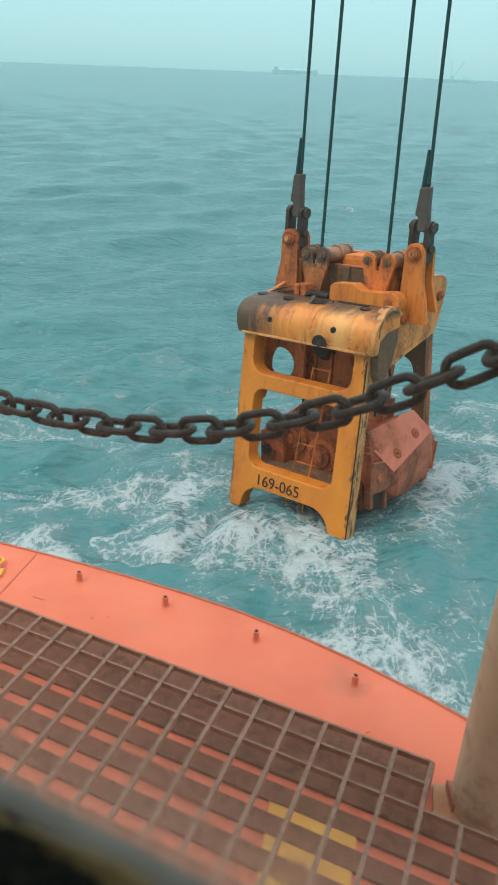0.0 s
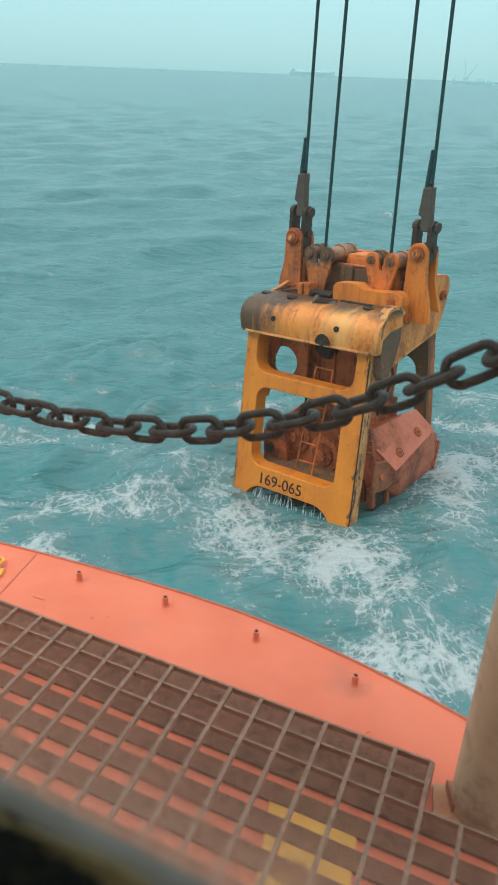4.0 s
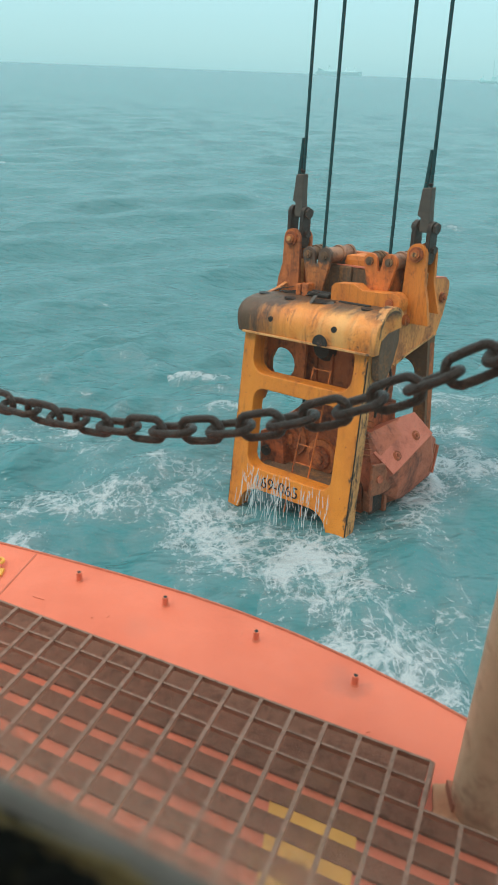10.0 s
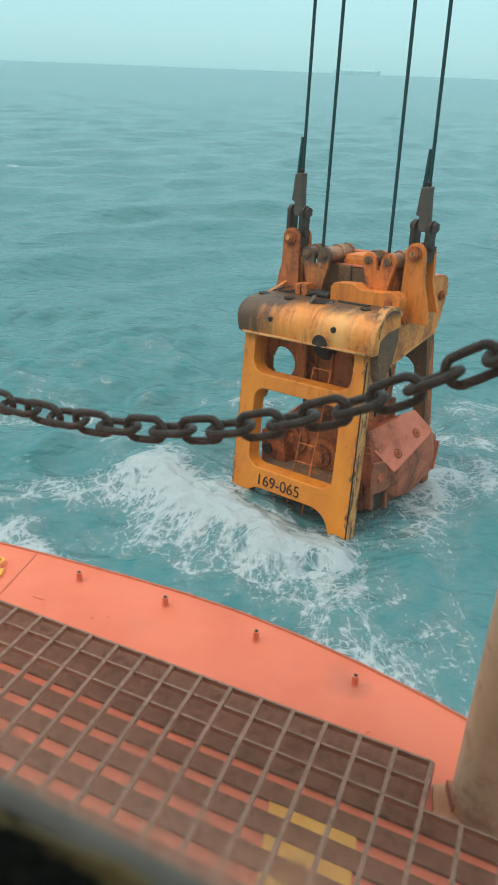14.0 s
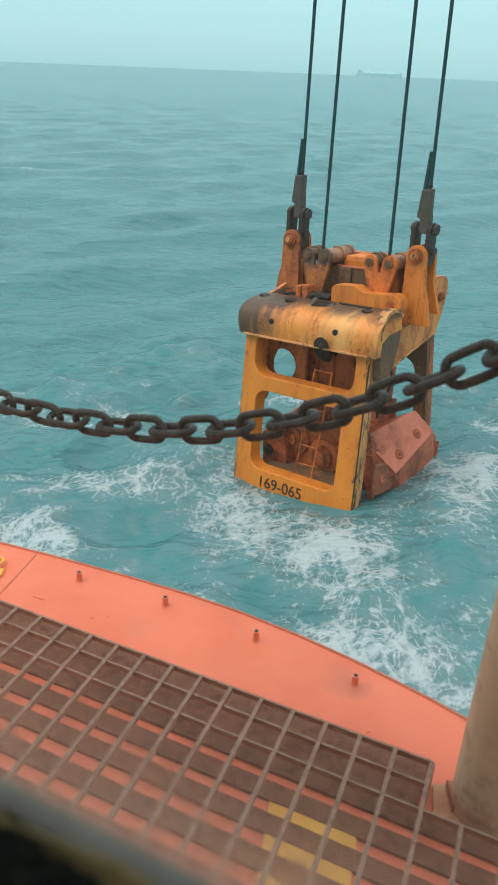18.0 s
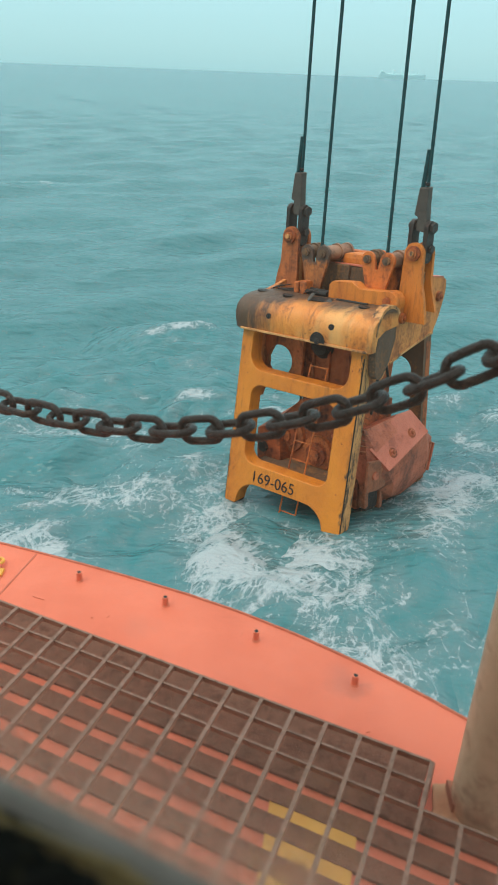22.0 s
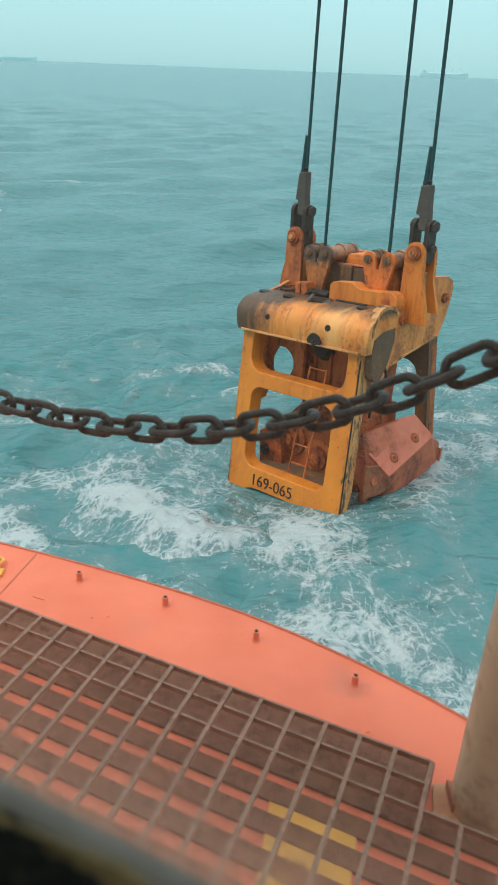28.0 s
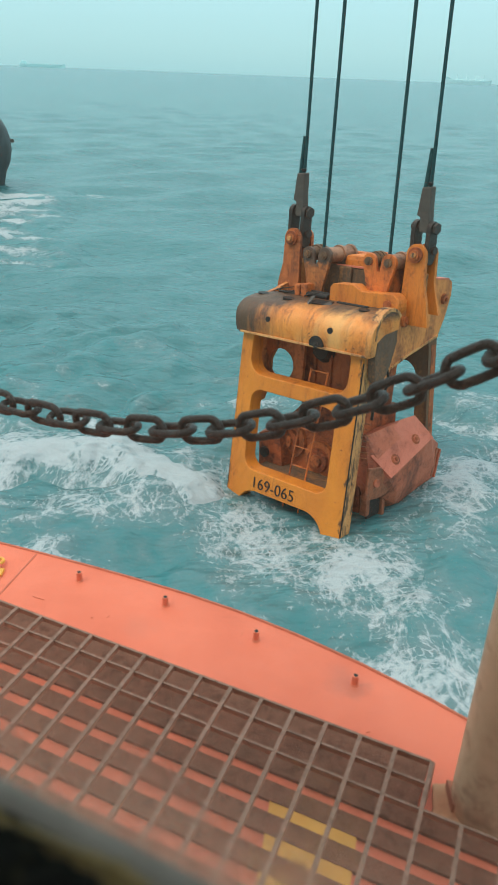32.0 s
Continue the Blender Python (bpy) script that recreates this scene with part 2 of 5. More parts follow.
def pane_material():
    """Clear glass with a thin film of salt, dust and painted reflection haze, thicker towards the sill."""
    m, n, l, p = nodes_of("dusty_glass_with_reflected_haze")
    out = n["Material Output"]
    co = n.new("ShaderNodeTexCoord").outputs["Object"]
    xyz = n.new("ShaderNodeSeparateXYZ")
    l.new(co, xyz.inputs[0])
    low = span(n, l, xyz.outputs[2], 5.84, 5.955, 1.0, 0.0)
    smear = noise_tex(n, l, co, 9.0, 6, 0.6, 1.0)
    grime = math_node(n, l, "MULTIPLY", math_node(n, l, "POWER", low, 1.2), span(n, l, smear, 0.3, 0.7, 0.17, 0.36))
    film = math_node(n, l, "ADD", grime, span(n, l, noise_tex(n, l, co, 3.0, 5), 0.3, 0.7, 0.014, 0.024))
    plain = n.new("ShaderNodeBsdfTransparent")
    plain.inputs[0].default_value = (0.97, 0.99, 0.985, 1)
    # greasy smears that soften what lies behind them, low on the pane
    smeared = n.new("ShaderNodeBsdfRefraction")
    smeared.inputs["Color"].default_value = (0.97, 0.99, 0.985, 1)
    smeared.inputs["Roughness"].default_value, smeared.inputs["IOR"].default_value = 0.30, 1.05
    rub = math_node(n, l, "MULTIPLY", span(n, l, xyz.outputs[2], 5.85, 5.955, 1.0, 0.0), span(n, l, noise_tex(n, l, co, 16.0, 5, 0.6, 1.5), 0.38, 0.66, 0.0, 0.6))
    clear = n.new("ShaderNodeMixShader")
    l.new(rub, clear.inputs[0])
    l.new(plain.outputs[0], clear.inputs[1])
    l.new(smeared.outputs[0], clear.inputs[2])
    # warm dust colour that also stands for haze reflected in the glass
    dust = n.new("ShaderNodeBsdfTranslucent")
    dust.inputs[0].default_value = (0.78, 0.46, 0.33, 1)
    mix = n.new("ShaderNodeMixShader")
    l.new(film, mix.inputs[0])
    l.new(clear.outputs[0], mix.inputs[1])
    l.new(dust.outputs[0], mix.inputs[2])
    l.new(mix.outputs[0], out.inputs[0])
    return m


PANE = pane_material()


def water_material():
    """Turbid teal water with fine chop; foam from lacy threads to dense froth where the foam mask is high."""
    m, n, l, p = nodes_of("turbid_sea_water")
    co = n.new("ShaderNodeTexCoord").outputs["Object"]
    at = n.new("ShaderNodeAttribute")
    at.attribute_name = "foam"
    mask = at.outputs["Fac"]

    def warped(source, scale, size, squash):
        w = n.new("ShaderNodeTexNoise")
        w.inputs["Scale"].default_value, w.inputs["Detail"].default_value = scale, 3
        l.new(source, w.inputs["Vector"])
        vm = n.new("ShaderNodeVectorMath")
        vm.operation = "MULTIPLY_ADD"
        vm.inputs[1].default_value = (size, size, 0)
        l.new(w.outputs["Color"], vm.inputs[0])
        l.new(source, vm.inputs[2])
        fl = n.new("ShaderNodeVectorMath")
        fl.operation = "MULTIPLY"
        fl.inputs[1].default_value = (1, squash, 0)
        l.new(vm.outputs[0], fl.inputs[0])
        return fl.outputs[0]
    wco = warped(co, 0.9, 0.55, 0.8)

    def lace(scale, width):
        """A net of threads: 1 on the rims of warped cells, falling to 0 inside them."""
        v = n.new("ShaderNodeTexVoronoi")
        v.voronoi_dimensions, v.feature = "2D", "DISTANCE_TO_EDGE"
        v.inputs["Scale"].default_value = scale
        l.new(wco, v.inputs["Vector"])
        return span(n, l, v.outputs["Distance"], 0.0, width, 1.0, 0.0)
    fine = noise_tex(n, l, wco, 13.0, 9, 0.74)
    curd = noise_tex(n, l, wco, 2.2, 7, 0.62, 0.4)
    broad = noise_tex(n, l, wco, 0.62, 5, 0.6, 0.6)
    patch = math_node(n, l, "ADD", math_node(n, l, "MULTIPLY", math_node(n, l, "SUBTRACT", broad, 0.5), 1.5), math_node(n, l, "MULTIPLY", math_node(n, l, "SUBTRACT", curd, 0.5), 0.9))
    dens = math_node(n, l, "MULTIPLY", math_node(n, l, "ADD", span(n, l, mask, 0.0, 1.2, -0.10, 0.98), patch), span(n, l, mask, 0.02, 0.25, 0.0, 1.0))
    net = math_node(n, l, "MAXIMUM", lace(1.5, 0.34), math_node(n, l, "MULTIPLY", lace(4.2, 0.36), 0.95))
    net = math_node(n, l, "MAXIMUM", net, math_node(n, l, "MULTIPLY", lace(11.0, 0.34), 0.84))
    net = math_node(n, l, "ADD", math_node(n, l, "MULTIPLY", net, 0.54), math_node(n, l, "MULTIPLY", span(n, l, fine, 0.30, 0.70), 0.58))
    rise = math_node(n, l, "SUBTRACT", math_node(n, l, "ADD", net, math_node(n, l, "MULTIPLY", dens, 0.85)), 1.0)
    thread = span(n, l, rise, 0.0, 0.26, 0.0, 0.58)
    froth = math_node(n, l, "MULTIPLY", span(n, l, math_node(n, l, "ADD", dens, math_node(n, l, "MULTIPLY", fine, 0.9)), 1.18, 2.02, 0.0, 0.80), span(n, l, math_node(n, l, "ADD", math_node(n, l, "MULTIPLY", curd, 0.6), math_node(n, l, "MULTIPLY", fine, 0.4)), 0.36, 0.58, 0.30, 1.0))
    foam = math_node(n, l, "MAXIMUM", froth, thread)
    milky = math_node(n, l, "MULTIPLY", span(n, l, dens, -0.30, 0.60, 0.0, 0.9), span(n, l, curd, 0.3, 0.65, 0.6, 1.0))
    deep = mixed(n, l, span(n, l, noise_tex(n, l, co, 0.09, 4), 0.35, 0.65), (0.015, 0.155, 0.168), (0.018, 0.175, 0.188))
    body = mixed(n, l, milky, deep, (0.165, 0.212, 0.222))
    l.new(mixed(n, l, foam, body, (0.53, 0.565, 0.585)), p.inputs["Base Color"])
    l.new(span(n, l, foam, 0.0, 1.0, 0.24, 0.75), p.inputs["Roughness"])
    p.inputs["IOR"].default_value = 1.315
    wide = n.new("ShaderNodeMapping")
    wide.inputs["Rotation"].default_value = (0, 0, radians(-14))
    wide.inputs["Scale"].default_value = (0.55, 1.0, 1.0)
    l.new(co, wide.inputs[0])
    hh = None
    for scale, detail, gain in ((0.28, 3, 0.4), (0.75, 3, 1.0), (1.9, 3, 0.90), (5.0, 2, 0.19)):
        h = math_node(n, l, "MULTIPLY", noise_tex(n, l, wide.outputs[0], scale, detail, 0.52, 0.15), gain)
        hh = h if hh is None else math_node(n, l, "ADD", hh, h)
    hh = math_node(n, l, "ADD", hh, math_node(n, l, "MULTIPLY", froth, 0.06))
    b = n.new("ShaderNodeBump")
    b.inputs["Strength"].default_value, b.inputs["Distance"].default_value = 0.85, 0.30
    l.new(hh, b.inputs["Height"])
    l.new(b.outputs[0], p.inputs["Normal"])
    return m


WATER = water_material()

# ---- mesh helpers ----
def mesh_of(name, bm, material, smooth=False):
    bmesh.ops.recalc_face_normals(bm, faces=bm.faces)
    me = bpy.data.meshes.new(name)
    bm.to_mesh(me)
    bm.free()
    me.materials.append(material)
    if smooth:
        me.shade_smooth()
        me.set_sharp_from_angle(angle=radians(40))
    return me


def part(name, bm, material, parent=None, label="", smooth=False, at=None):
    ob = new(name, mesh_of(name, bm, material, smooth))
    if parent:
        ob.parent = parent
    if at is not None:
        ob.matrix_basis = at
    if label:
        tagged(ob, label)
    return ob


def box(bm, c, s, bevel=0.0, turn=None):
    m = Matrix.Translation(c) @ (turn or Matrix()) @ Matrix.Diagonal((*s, 1))
    made = bmesh.ops.create_cube(bm, size=1, matrix=m)
    if bevel:
        edges = {e for v in made["verts"] for e in v.link_edges}
        bmesh.ops.bevel(bm, geom=list(edges), offset=bevel, segments=2, affect="EDGES", profile=0.6)


def rod(bm, a, b, r, r2=None, seg=16, caps=True):
    a, b = Vector(a), Vector(b)
    m = Matrix.Translation((a + b) / 2) @ (b - a).to_track_quat("Z", "Y").to_matrix().to_4x4()
    bmesh.ops.create_cone(bm, cap_ends=caps, segments=seg, radius1=r, radius2=r if r2 is None else r2, depth=(b - a).length, matrix=m)


def slab(bm, loops, place, push):
    """A plate: its outline and holes (lists of 2D points) set by place(u, v), pushed to its thickness."""
    edges = []
    for loop in loops:
        vs = [bm.verts.new(place(u, v)) for u, v in loop]
        edges += [bm.edges.new((vs[i], vs[(i + 1) % len(vs)])) for i in range(len(vs))]
    faces = [f for f in bmesh.ops.triangle_fill(bm, use_beauty=True, use_dissolve=False, edges=edges)["geom"] if isinstance(f, bmesh.types.BMFace)]
    out = bmesh.ops.extrude_face_region(bm, geom=faces)
    bmesh.ops.translate(bm, vec=push, verts=[v for v in out["geom"] if isinstance(v, bmesh.types.BMVert)])


def arc(cx, cy, r, a0, a1, n=8, ry=None):
    return [(cx + r * math.cos(radians(a0 + (a1 - a0) * i / n)), cy + (ry or r) * math.sin(radians(a0 + (a1 - a0) * i / n))) for i in range(n + 1)]


def rounded(x0, x1, y0, y1, r, n=6):
    return arc(x1 - r, y1 - r, r, 0, 90, n) + arc(x0 + r, y1 - r, r, 90, 180, n) + arc(x0 + r, y0 + r, r, 180, 270, n) + arc(x1 - r, y0 + r, r, 270, 360, n)


def ring(bm, centre, axis, major, minor, stretch=0.0, seg=28, sub=10, spin=0.0):
    """A round or oblong ring (a chain link) whose long side lies on axis."""
    axis = Vector(axis).normalized()
    side = axis.cross(Vector((0, 0, 1))).normalized()
    up = side.cross(axis)
    side, up = side * math.cos(spin) + up * math.sin(spin), up * math.cos(spin) - side * math.sin(spin)
    path = []
    for i in range(seg):
        a = 2 * math.pi * i / seg
        shift = stretch if math.cos(a) > 1e-6 else -stretch if math.cos(a) < -1e-6 else 0
        path.append((axis * (major * math.cos(a) + shift) + side * major * math.sin(a)))
    rows = []
    for i in range(seg):
        d = (path[(i + 1) % seg] - path[i - 1]).normalized()
        o = d.cross(up).normalized()
        rows.append([bm.verts.new(Vector(centre) + path[i] + minor * (o * math.cos(2 * math.pi * j / sub) + up * math.sin(2 * math.pi * j / sub))) for j in range(sub)])
    for i in range(seg):
        for j in range(sub):
            bm.faces.new((rows[i][j], rows[(i + 1) % seg][j], rows[(i + 1) % seg][(j + 1) % sub], rows[i][(j + 1) % sub]))


def thing(name, label, category, group="", kind=""):
    return tagged(new(name), label, category, group, kind)


# ---- the sea: swell in rigid sheets that drift, rise and fall ----


def wave_set(seed, count, lengths, amp, heading, spread):
    r = random.Random(seed)
    out = []
    for i in range(count):
        lam = lengths[0] * (lengths[1] / lengths[0]) ** (i / max(1, count - 1)) * r.uniform(0.85, 1.15)
        a = radians(heading + r.gauss(0, spread))
        out.append((2 * math.pi / lam, a, amp * lam ** 0.9, r.uniform(0, 6.28)))
    return out


def heights(x, y, waves, lo=0.0):
    z = np.zeros_like(x)
    dist = np.hypot(x, y)
    for k, a, amp, ph in waves:
        fade = np.exp(-(dist * k * lo) ** 2)
        s = 0.5 + 0.5 * np.sin(k * (x * math.cos(a) + y * math.sin(a)) + ph)
        z += amp * fade * (2 * s ** 1.6 - 0.85)
    return z


def lumps(x, y, seed, count, area, size):
    """A cloud of soft oblong patches, each 0 to 1."""
    r = random.Random(seed)
    f = np.zeros_like(x)
    for _ in range(count):
        cx, cy = r.uniform(area[0], area[1]), r.uniform(area[2], area[3])
        sx, sy, a = r.uniform(*size) * 1.8, r.uniform(*size) * 0.6, radians(r.gauss(-15, 22))
        u = (x - cx) * math.cos(a) + (y - cy) * math.sin(a)
        v = -(x - cx) * math.sin(a) + (y - cy) * math.cos(a)
        f = np.maximum(f, r.uniform(0.5, 1.0) * np.exp(-(u / sx) ** 2 - (v / sy) ** 2))
    return f


def sheet(name, xs, ys, height, foam, label):
    X, Y = np.meshgrid(xs, ys)
    Z = height(X, Y)
    nx, ny = len(xs), len(ys)
    me = bpy.data.meshes.new(name)
    idx = np.arange(nx * ny).reshape(ny, nx)
    quads = np.stack([idx[:-1, :-1], idx[:-1, 1:], idx[1:, 1:], idx[1:, :-1]], -1).reshape(-1, 4)
    me.vertices.add(nx * ny)
    me.vertices.foreach_set("co", np.stack([X, Y, Z], -1).ravel().astype(np.float32))
    me.loops.add(quads.size)
    me.loops.foreach_set("vertex_index", quads.ravel().astype(np.int32))
    me.polygons.add(len(quads))
    me.polygons.foreach_set("loop_start", np.arange(0, quads.size, 4, dtype=np.int32))
    me.update(calc_edges=True)
    at = me.attributes.new("foam", "FLOAT", "POINT")
    at.data.foreach_set("value", np.clip(foam(X, Y, Z), 0, 1.4).ravel().astype(np.float32))
    me.materials.append(WATER)
    me.shade_smooth()
    ob = new(name, me)
    return tagged(ob, label, "water", kind="structure")


def graded(n, a, k):
    u = np.linspace(-1, 1, n)
    return a * np.sinh(k * u)


SWELL = wave_set(3, 30, (0.8, 9), 0.0092, -72, 24)
WASH = wave_set(8, 14, (0.7, 5), 0.019, -40, 45)


def sea_height(x, y):
    return heights(x, y, SWELL, 0.006)


def sea_foam(x, y, z):
    near = lumps(x, y, 4, 70, (-40, 40, -45, 50), (0.2, 0.9))
    return near * 1.1 * np.clip(0.25 + 2.2 * z, 0.0, 1.2)


water = sheet("water", graded(820, 5.2, 7.1), graded(820, 5.2, 7.1), sea_height, sea_foam, "choppy teal green sea with broken whitecaps")


def bank(x, y):
    """The sea stands higher between the grab and the hull, where the swell is thrown back."""
    return 0.15 * np.tanh((0.78 * (x - 0.2) - 0.63 * (y + 0.6)) / 1.0)


def wash_field(seed, waves, shift):
    """One local sheet of broken water round the grab; two of them rise and fall through each other."""
    def height(x, y):
        rim = np.clip((np.hypot(x / 15.0, (y - 1.0) / 10.5) - 0.55) / 0.45, 0, 1)
        calm = 0.25 + 0.65 * np.clip((np.hypot(x + 0.4, y) - 1.3) / 2.4, 0, 1)
        return heights(x, y, waves) * calm + bank(x, y) - 0.04 - 0.75 * rim ** 2

    def foam(x, y, z):
        ringed = np.exp(-((np.hypot(x - 0.2 - shift, y * 1.1) - 1.7) / 0.8) ** 2)
        tail = np.exp(-((x - 3.0) / 1.5) ** 2 - ((y - 1.2) / 0.9) ** 2)
        tail = np.maximum(tail, 0.75 * np.exp(-((x - 3.7) / 1.5) ** 2 - ((y - 3.2) / 1.0) ** 2))
        # milky streak that runs from the grab's foot down along the hull
        run = np.exp(-((0.8 * (x + 0.3) + 0.55 * (y + 1.4)) / 0.85) ** 2) / (1 + np.exp((y + 1.2) / 0.4))
        skirt = np.exp(-((y + 4.6 + 0.4 * x) / 1.0) ** 2)
        f = lumps(x, y, seed, 46, (-9, 8, -6, 8), (0.35, 1.2))
        near = 1 / (1 + np.exp((y - 1.6 + 0.25 * x) / 0.9)) / (1 + np.exp((x - 1.4) / 0.6))
        far = np.clip((np.hypot(x / 11.0, (y - 0.5) / 9.0) - 0.6) / 0.4, 0, 1)
        f = f * (1 - 0.75 / (1 + np.exp((1.2 - x) / 0.6)) / (1 + np.exp((y - 0.6) / 0.5)))
        f = f * (1 - 0.6 * np.exp(-((x - 0.6) / 1.0) ** 2 - ((y + 1.9) / 0.9) ** 2))
        back = lumps(x, y, seed + 5, 30, (-9, 1, 2.0, 8.5), (0.35, 1.1))
        return (0.42 * f + 0.40 * back + 0.21 * np.exp(-((x + 2.6) / 2.7) ** 2 - ((y + 0.5) / 2.2) ** 2) + 0.15 * ringed + 0.68 * tail + 0.36 * skirt + 0.30 * run + 0.12 * near + 0.05) * (1 - 0.8 * far) + np.clip(z, -0.2, 0.2) * 0.5
    return height, foam


wash_height, wash_foam = wash_field(9, WASH, 0.0)
drift_height, drift_foam = wash_field(9, wave_set(15, 14, (0.7, 5), 0.019, -70, 40), 0.0)
wash = sheet("wash", np.linspace(-15, 15, 250), np.linspace(-9.5, 11.5, 176), wash_height, wash_foam, "white foaming wash round the grab and the hull")
drift = sheet("wash", np.linspace(-15, 15, 250), np.linspace(-9.5, 11.5, 176), drift_height, drift_foam, "white foaming wash round the grab and the hull")

# breaking crests that run in between the grab and the hull: when, where, heading, half length, height
CRESTS = ((0.0, -1.3, 10.6, -62, 2.6, 0.30), (0.4, 0.7, 8.6, -25, 2.4, 0.34), (3.0, 1.5, 6.7, -34, 2.0, 0.40), (6.0, -0.4, 8.8, -28, 3.0, 0.38),
          (8.2, 0.9, 8.1, -35, 2.4, 0.32), (11.0, -1.8, 10.5, -24, 3.6, 0.55), (12.2, -2.1, 13.2, -6, 2.6, 0.42), (13.0, 0.1, 8.6, -25, 3.2, 0.62),
          (14.0, -0.3, 10.0, -30, 3.6, 0.60), (16.8, -0.3, 8.9, -30, 3.0, 0.36), (18.8, -0.5, 9.5, -27, 4.0, 0.58), (21.0, -0.9, 10.3, -6, 3.0, 0.66),
          (22.2, 0.6, 7.9, -30, 2.6, 0.36), (23.0, 1.75, 7.3, -38, 2.4, 0.56), (24.8, -2.2, 11.6, -8, 2.2, 0.38), (25.2, 0.5, 9.0, -30, 2.4, 0.34),
          (2.1, 2.5, 10.3, -40, 1.8, 0.66), (8.7, 2.5, 10.5, -40, 1.6, 0.62), (12.2, 2.6, 10.6, -40, 1.5, 0.55), (24.0, 2.5, 10.5, -40, 1.5, 0.58),
          (2.0, -1.6, 20.9, 4, 2.2, 0.27), (17.0, -3.2, 18.8, 2, 2.6, 0.30), (19.9, -2.6, 19.6, -1, 4.6, 0.40), (30.2, -3.8, 19.0, 3, 3.0, 0.28),
          (28.0, -0.9, 9.2, -32, 3.2, 0.44), (29.0, 1.1, 7.9, -36, 2.6, 0.40), (30.0, 0.7, 8.0, -29, 3.0, 0.52), (31.0, 1.4, 8.25, -37, 3.4, 0.62), (30.9, -3.5, 10.2, -20, 2.2, 0.52), (32.0, -2.6, 10.9, -14, 3.4, 0.66),
          (3.0, -2.9, 16.7, -4, 3.2, 0.32), (6.0, -3.2, 18.9, 6, 1.2, 0.27), (8.2, -3.4, 14.6, -6, 1.7, 0.28), (9.5, -1.6, 16.9, 8, 2.1, 0.30),
          (12.6, -1.8, 19.4, 2, 1.0, 0.27), (14.2, -5.2, 16.4, -8, 1.9, 0.30), (17.0, -0.5, 17.7, 4, 1.5, 0.30), (22.0, -1.9, 19.8, 6, 1.9, 0.29),
          (22.1, -0.9, 15.1, 12, 1.4, 0.27), (25.0, -0.8, 14.4, 20, 1.1, 0.32), (28.9, -5.2, 18.8, 3, 1.1, 0.27), (28.0, -1.4, 15.2, -5, 1.9, 0.28), (31.2, -1.4, 14.5, 8, 1.2, 0.28))
crests = []
for k, (t, cx, cy, yaw, half, tall) in enumerate(CRESTS):
    r = random.Random(50 + k)
    ph = [r.uniform(0, 6.28) for _ in range(6)]
    wide, dip = (1.8, 0.2) if cy > 14 else (1.0, 0.55)

    def bend(x):
        return 0.26 * np.sin(x * 1.1 + ph[0]) + 0.13 * np.sin(x * 2.7 + ph[1]) + 0.06 * np.sin(x * 6.1 + ph[2]) + 0.03 * np.sin(x * 13.0 + ph[5])

    def crest_shape(x, y):
        v = y - bend(x)
        lip = np.where(v < 0, np.exp(-(np.abs(v) / 0.62) ** 1.5), np.exp(-(np.abs(v) / 1.15) ** 1.6))
        along = np.exp(-(x / (0.72 * half)) ** 4) * (0.95 + 0.05 * np.sin(x * 1.9 + ph[3]))
        return v, lip, along

    def crest_height(x, y):
        v, lip, along = crest_shape(x, y)
        rim = np.clip((np.maximum(np.abs(x) / (half * wide), np.abs(y) / 2.6) - dip) / (1 - dip), 0, 1)
        rough = 0.025 * np.sin(9 * x + 3 * y + ph[4]) * np.sin(11 * y - 4 * x) + 0.018 * np.sin(17 * x + ph[1]) * np.sin(15 * y + ph[2])
        return tall * lip * along + heights(x, y, WASH) * 0.35 + rough * lip - 0.20 - 0.8 * rim ** 1.5

    def crest_foam(x, y, z):
        v, lip, along = crest_shape(x, y)
        top = np.clip((lip * along - 0.62) / 0.33, 0, 1) * (0.72 + 0.28 * np.sin(x * 2.3 + ph[4])) * min(1.0, 0.2 + 1.25 * tall)
        spill = np.where(v < 0, np.exp(-(np.abs(v) / 0.75) ** 2), np.exp(-(np.abs(v) / 0.9) ** 2)) * (0.28 + 0.9 * max(0.0, tall - 0.45) + 0.12 * np.sin(x * 3.7 + ph[0])) * min(1.0, 0.35 + 1.3 * tall)
        patch = lumps(x, y, 70 + k, 9, (-half, half, -1.3, 0.8), (0.25, 0.7))
        return ((1.35 if cy > 14 else 0.3 if cx > 2.4 else 0.66) * top + 0.8 * spill + 0.22 * patch) * np.clip(along * 1.3, 0, 1) + (0.02 if cy > 14 else 0.30 + 0.28 * lumps(x, y, 30 + k, 24, (-half, half, -2.6, 2.6), (0.3, 0.9)))
    crests.append(sheet("wave_crest", np.linspace(-half * wide, half * wide, int(half * wide * 36)), np.linspace(-2.6, 2.6, 90), crest_height, crest_foam, "breaking wave crest with white foam"))


# water thrown up inside the open frame when it plunges: a froth heap of its own that rises and falls back
def heap_height(x, y):
    body = np.exp(-(np.abs(x + 0.05) / 1.08) ** 4) * np.exp(-(y / 0.62) ** 2)
    return body * (0.31 + 0.05 * np.sin(3.1 * x + 1) + 0.035 * np.sin(6 * x + 4 * y) * np.sin(5 * y + 1)) + 0.012 * np.sin(15 * x + 3) * np.sin(14 * y) - 0.5 * (1 - body)


def heap_foam(x, y, z):
    return 0.84 * np.exp(-(np.abs(x) / 1.0) ** 4) * np.exp(-(y / 0.6) ** 2) + 0.13 * np.sin(4 * x + 3 * y) + 0.1


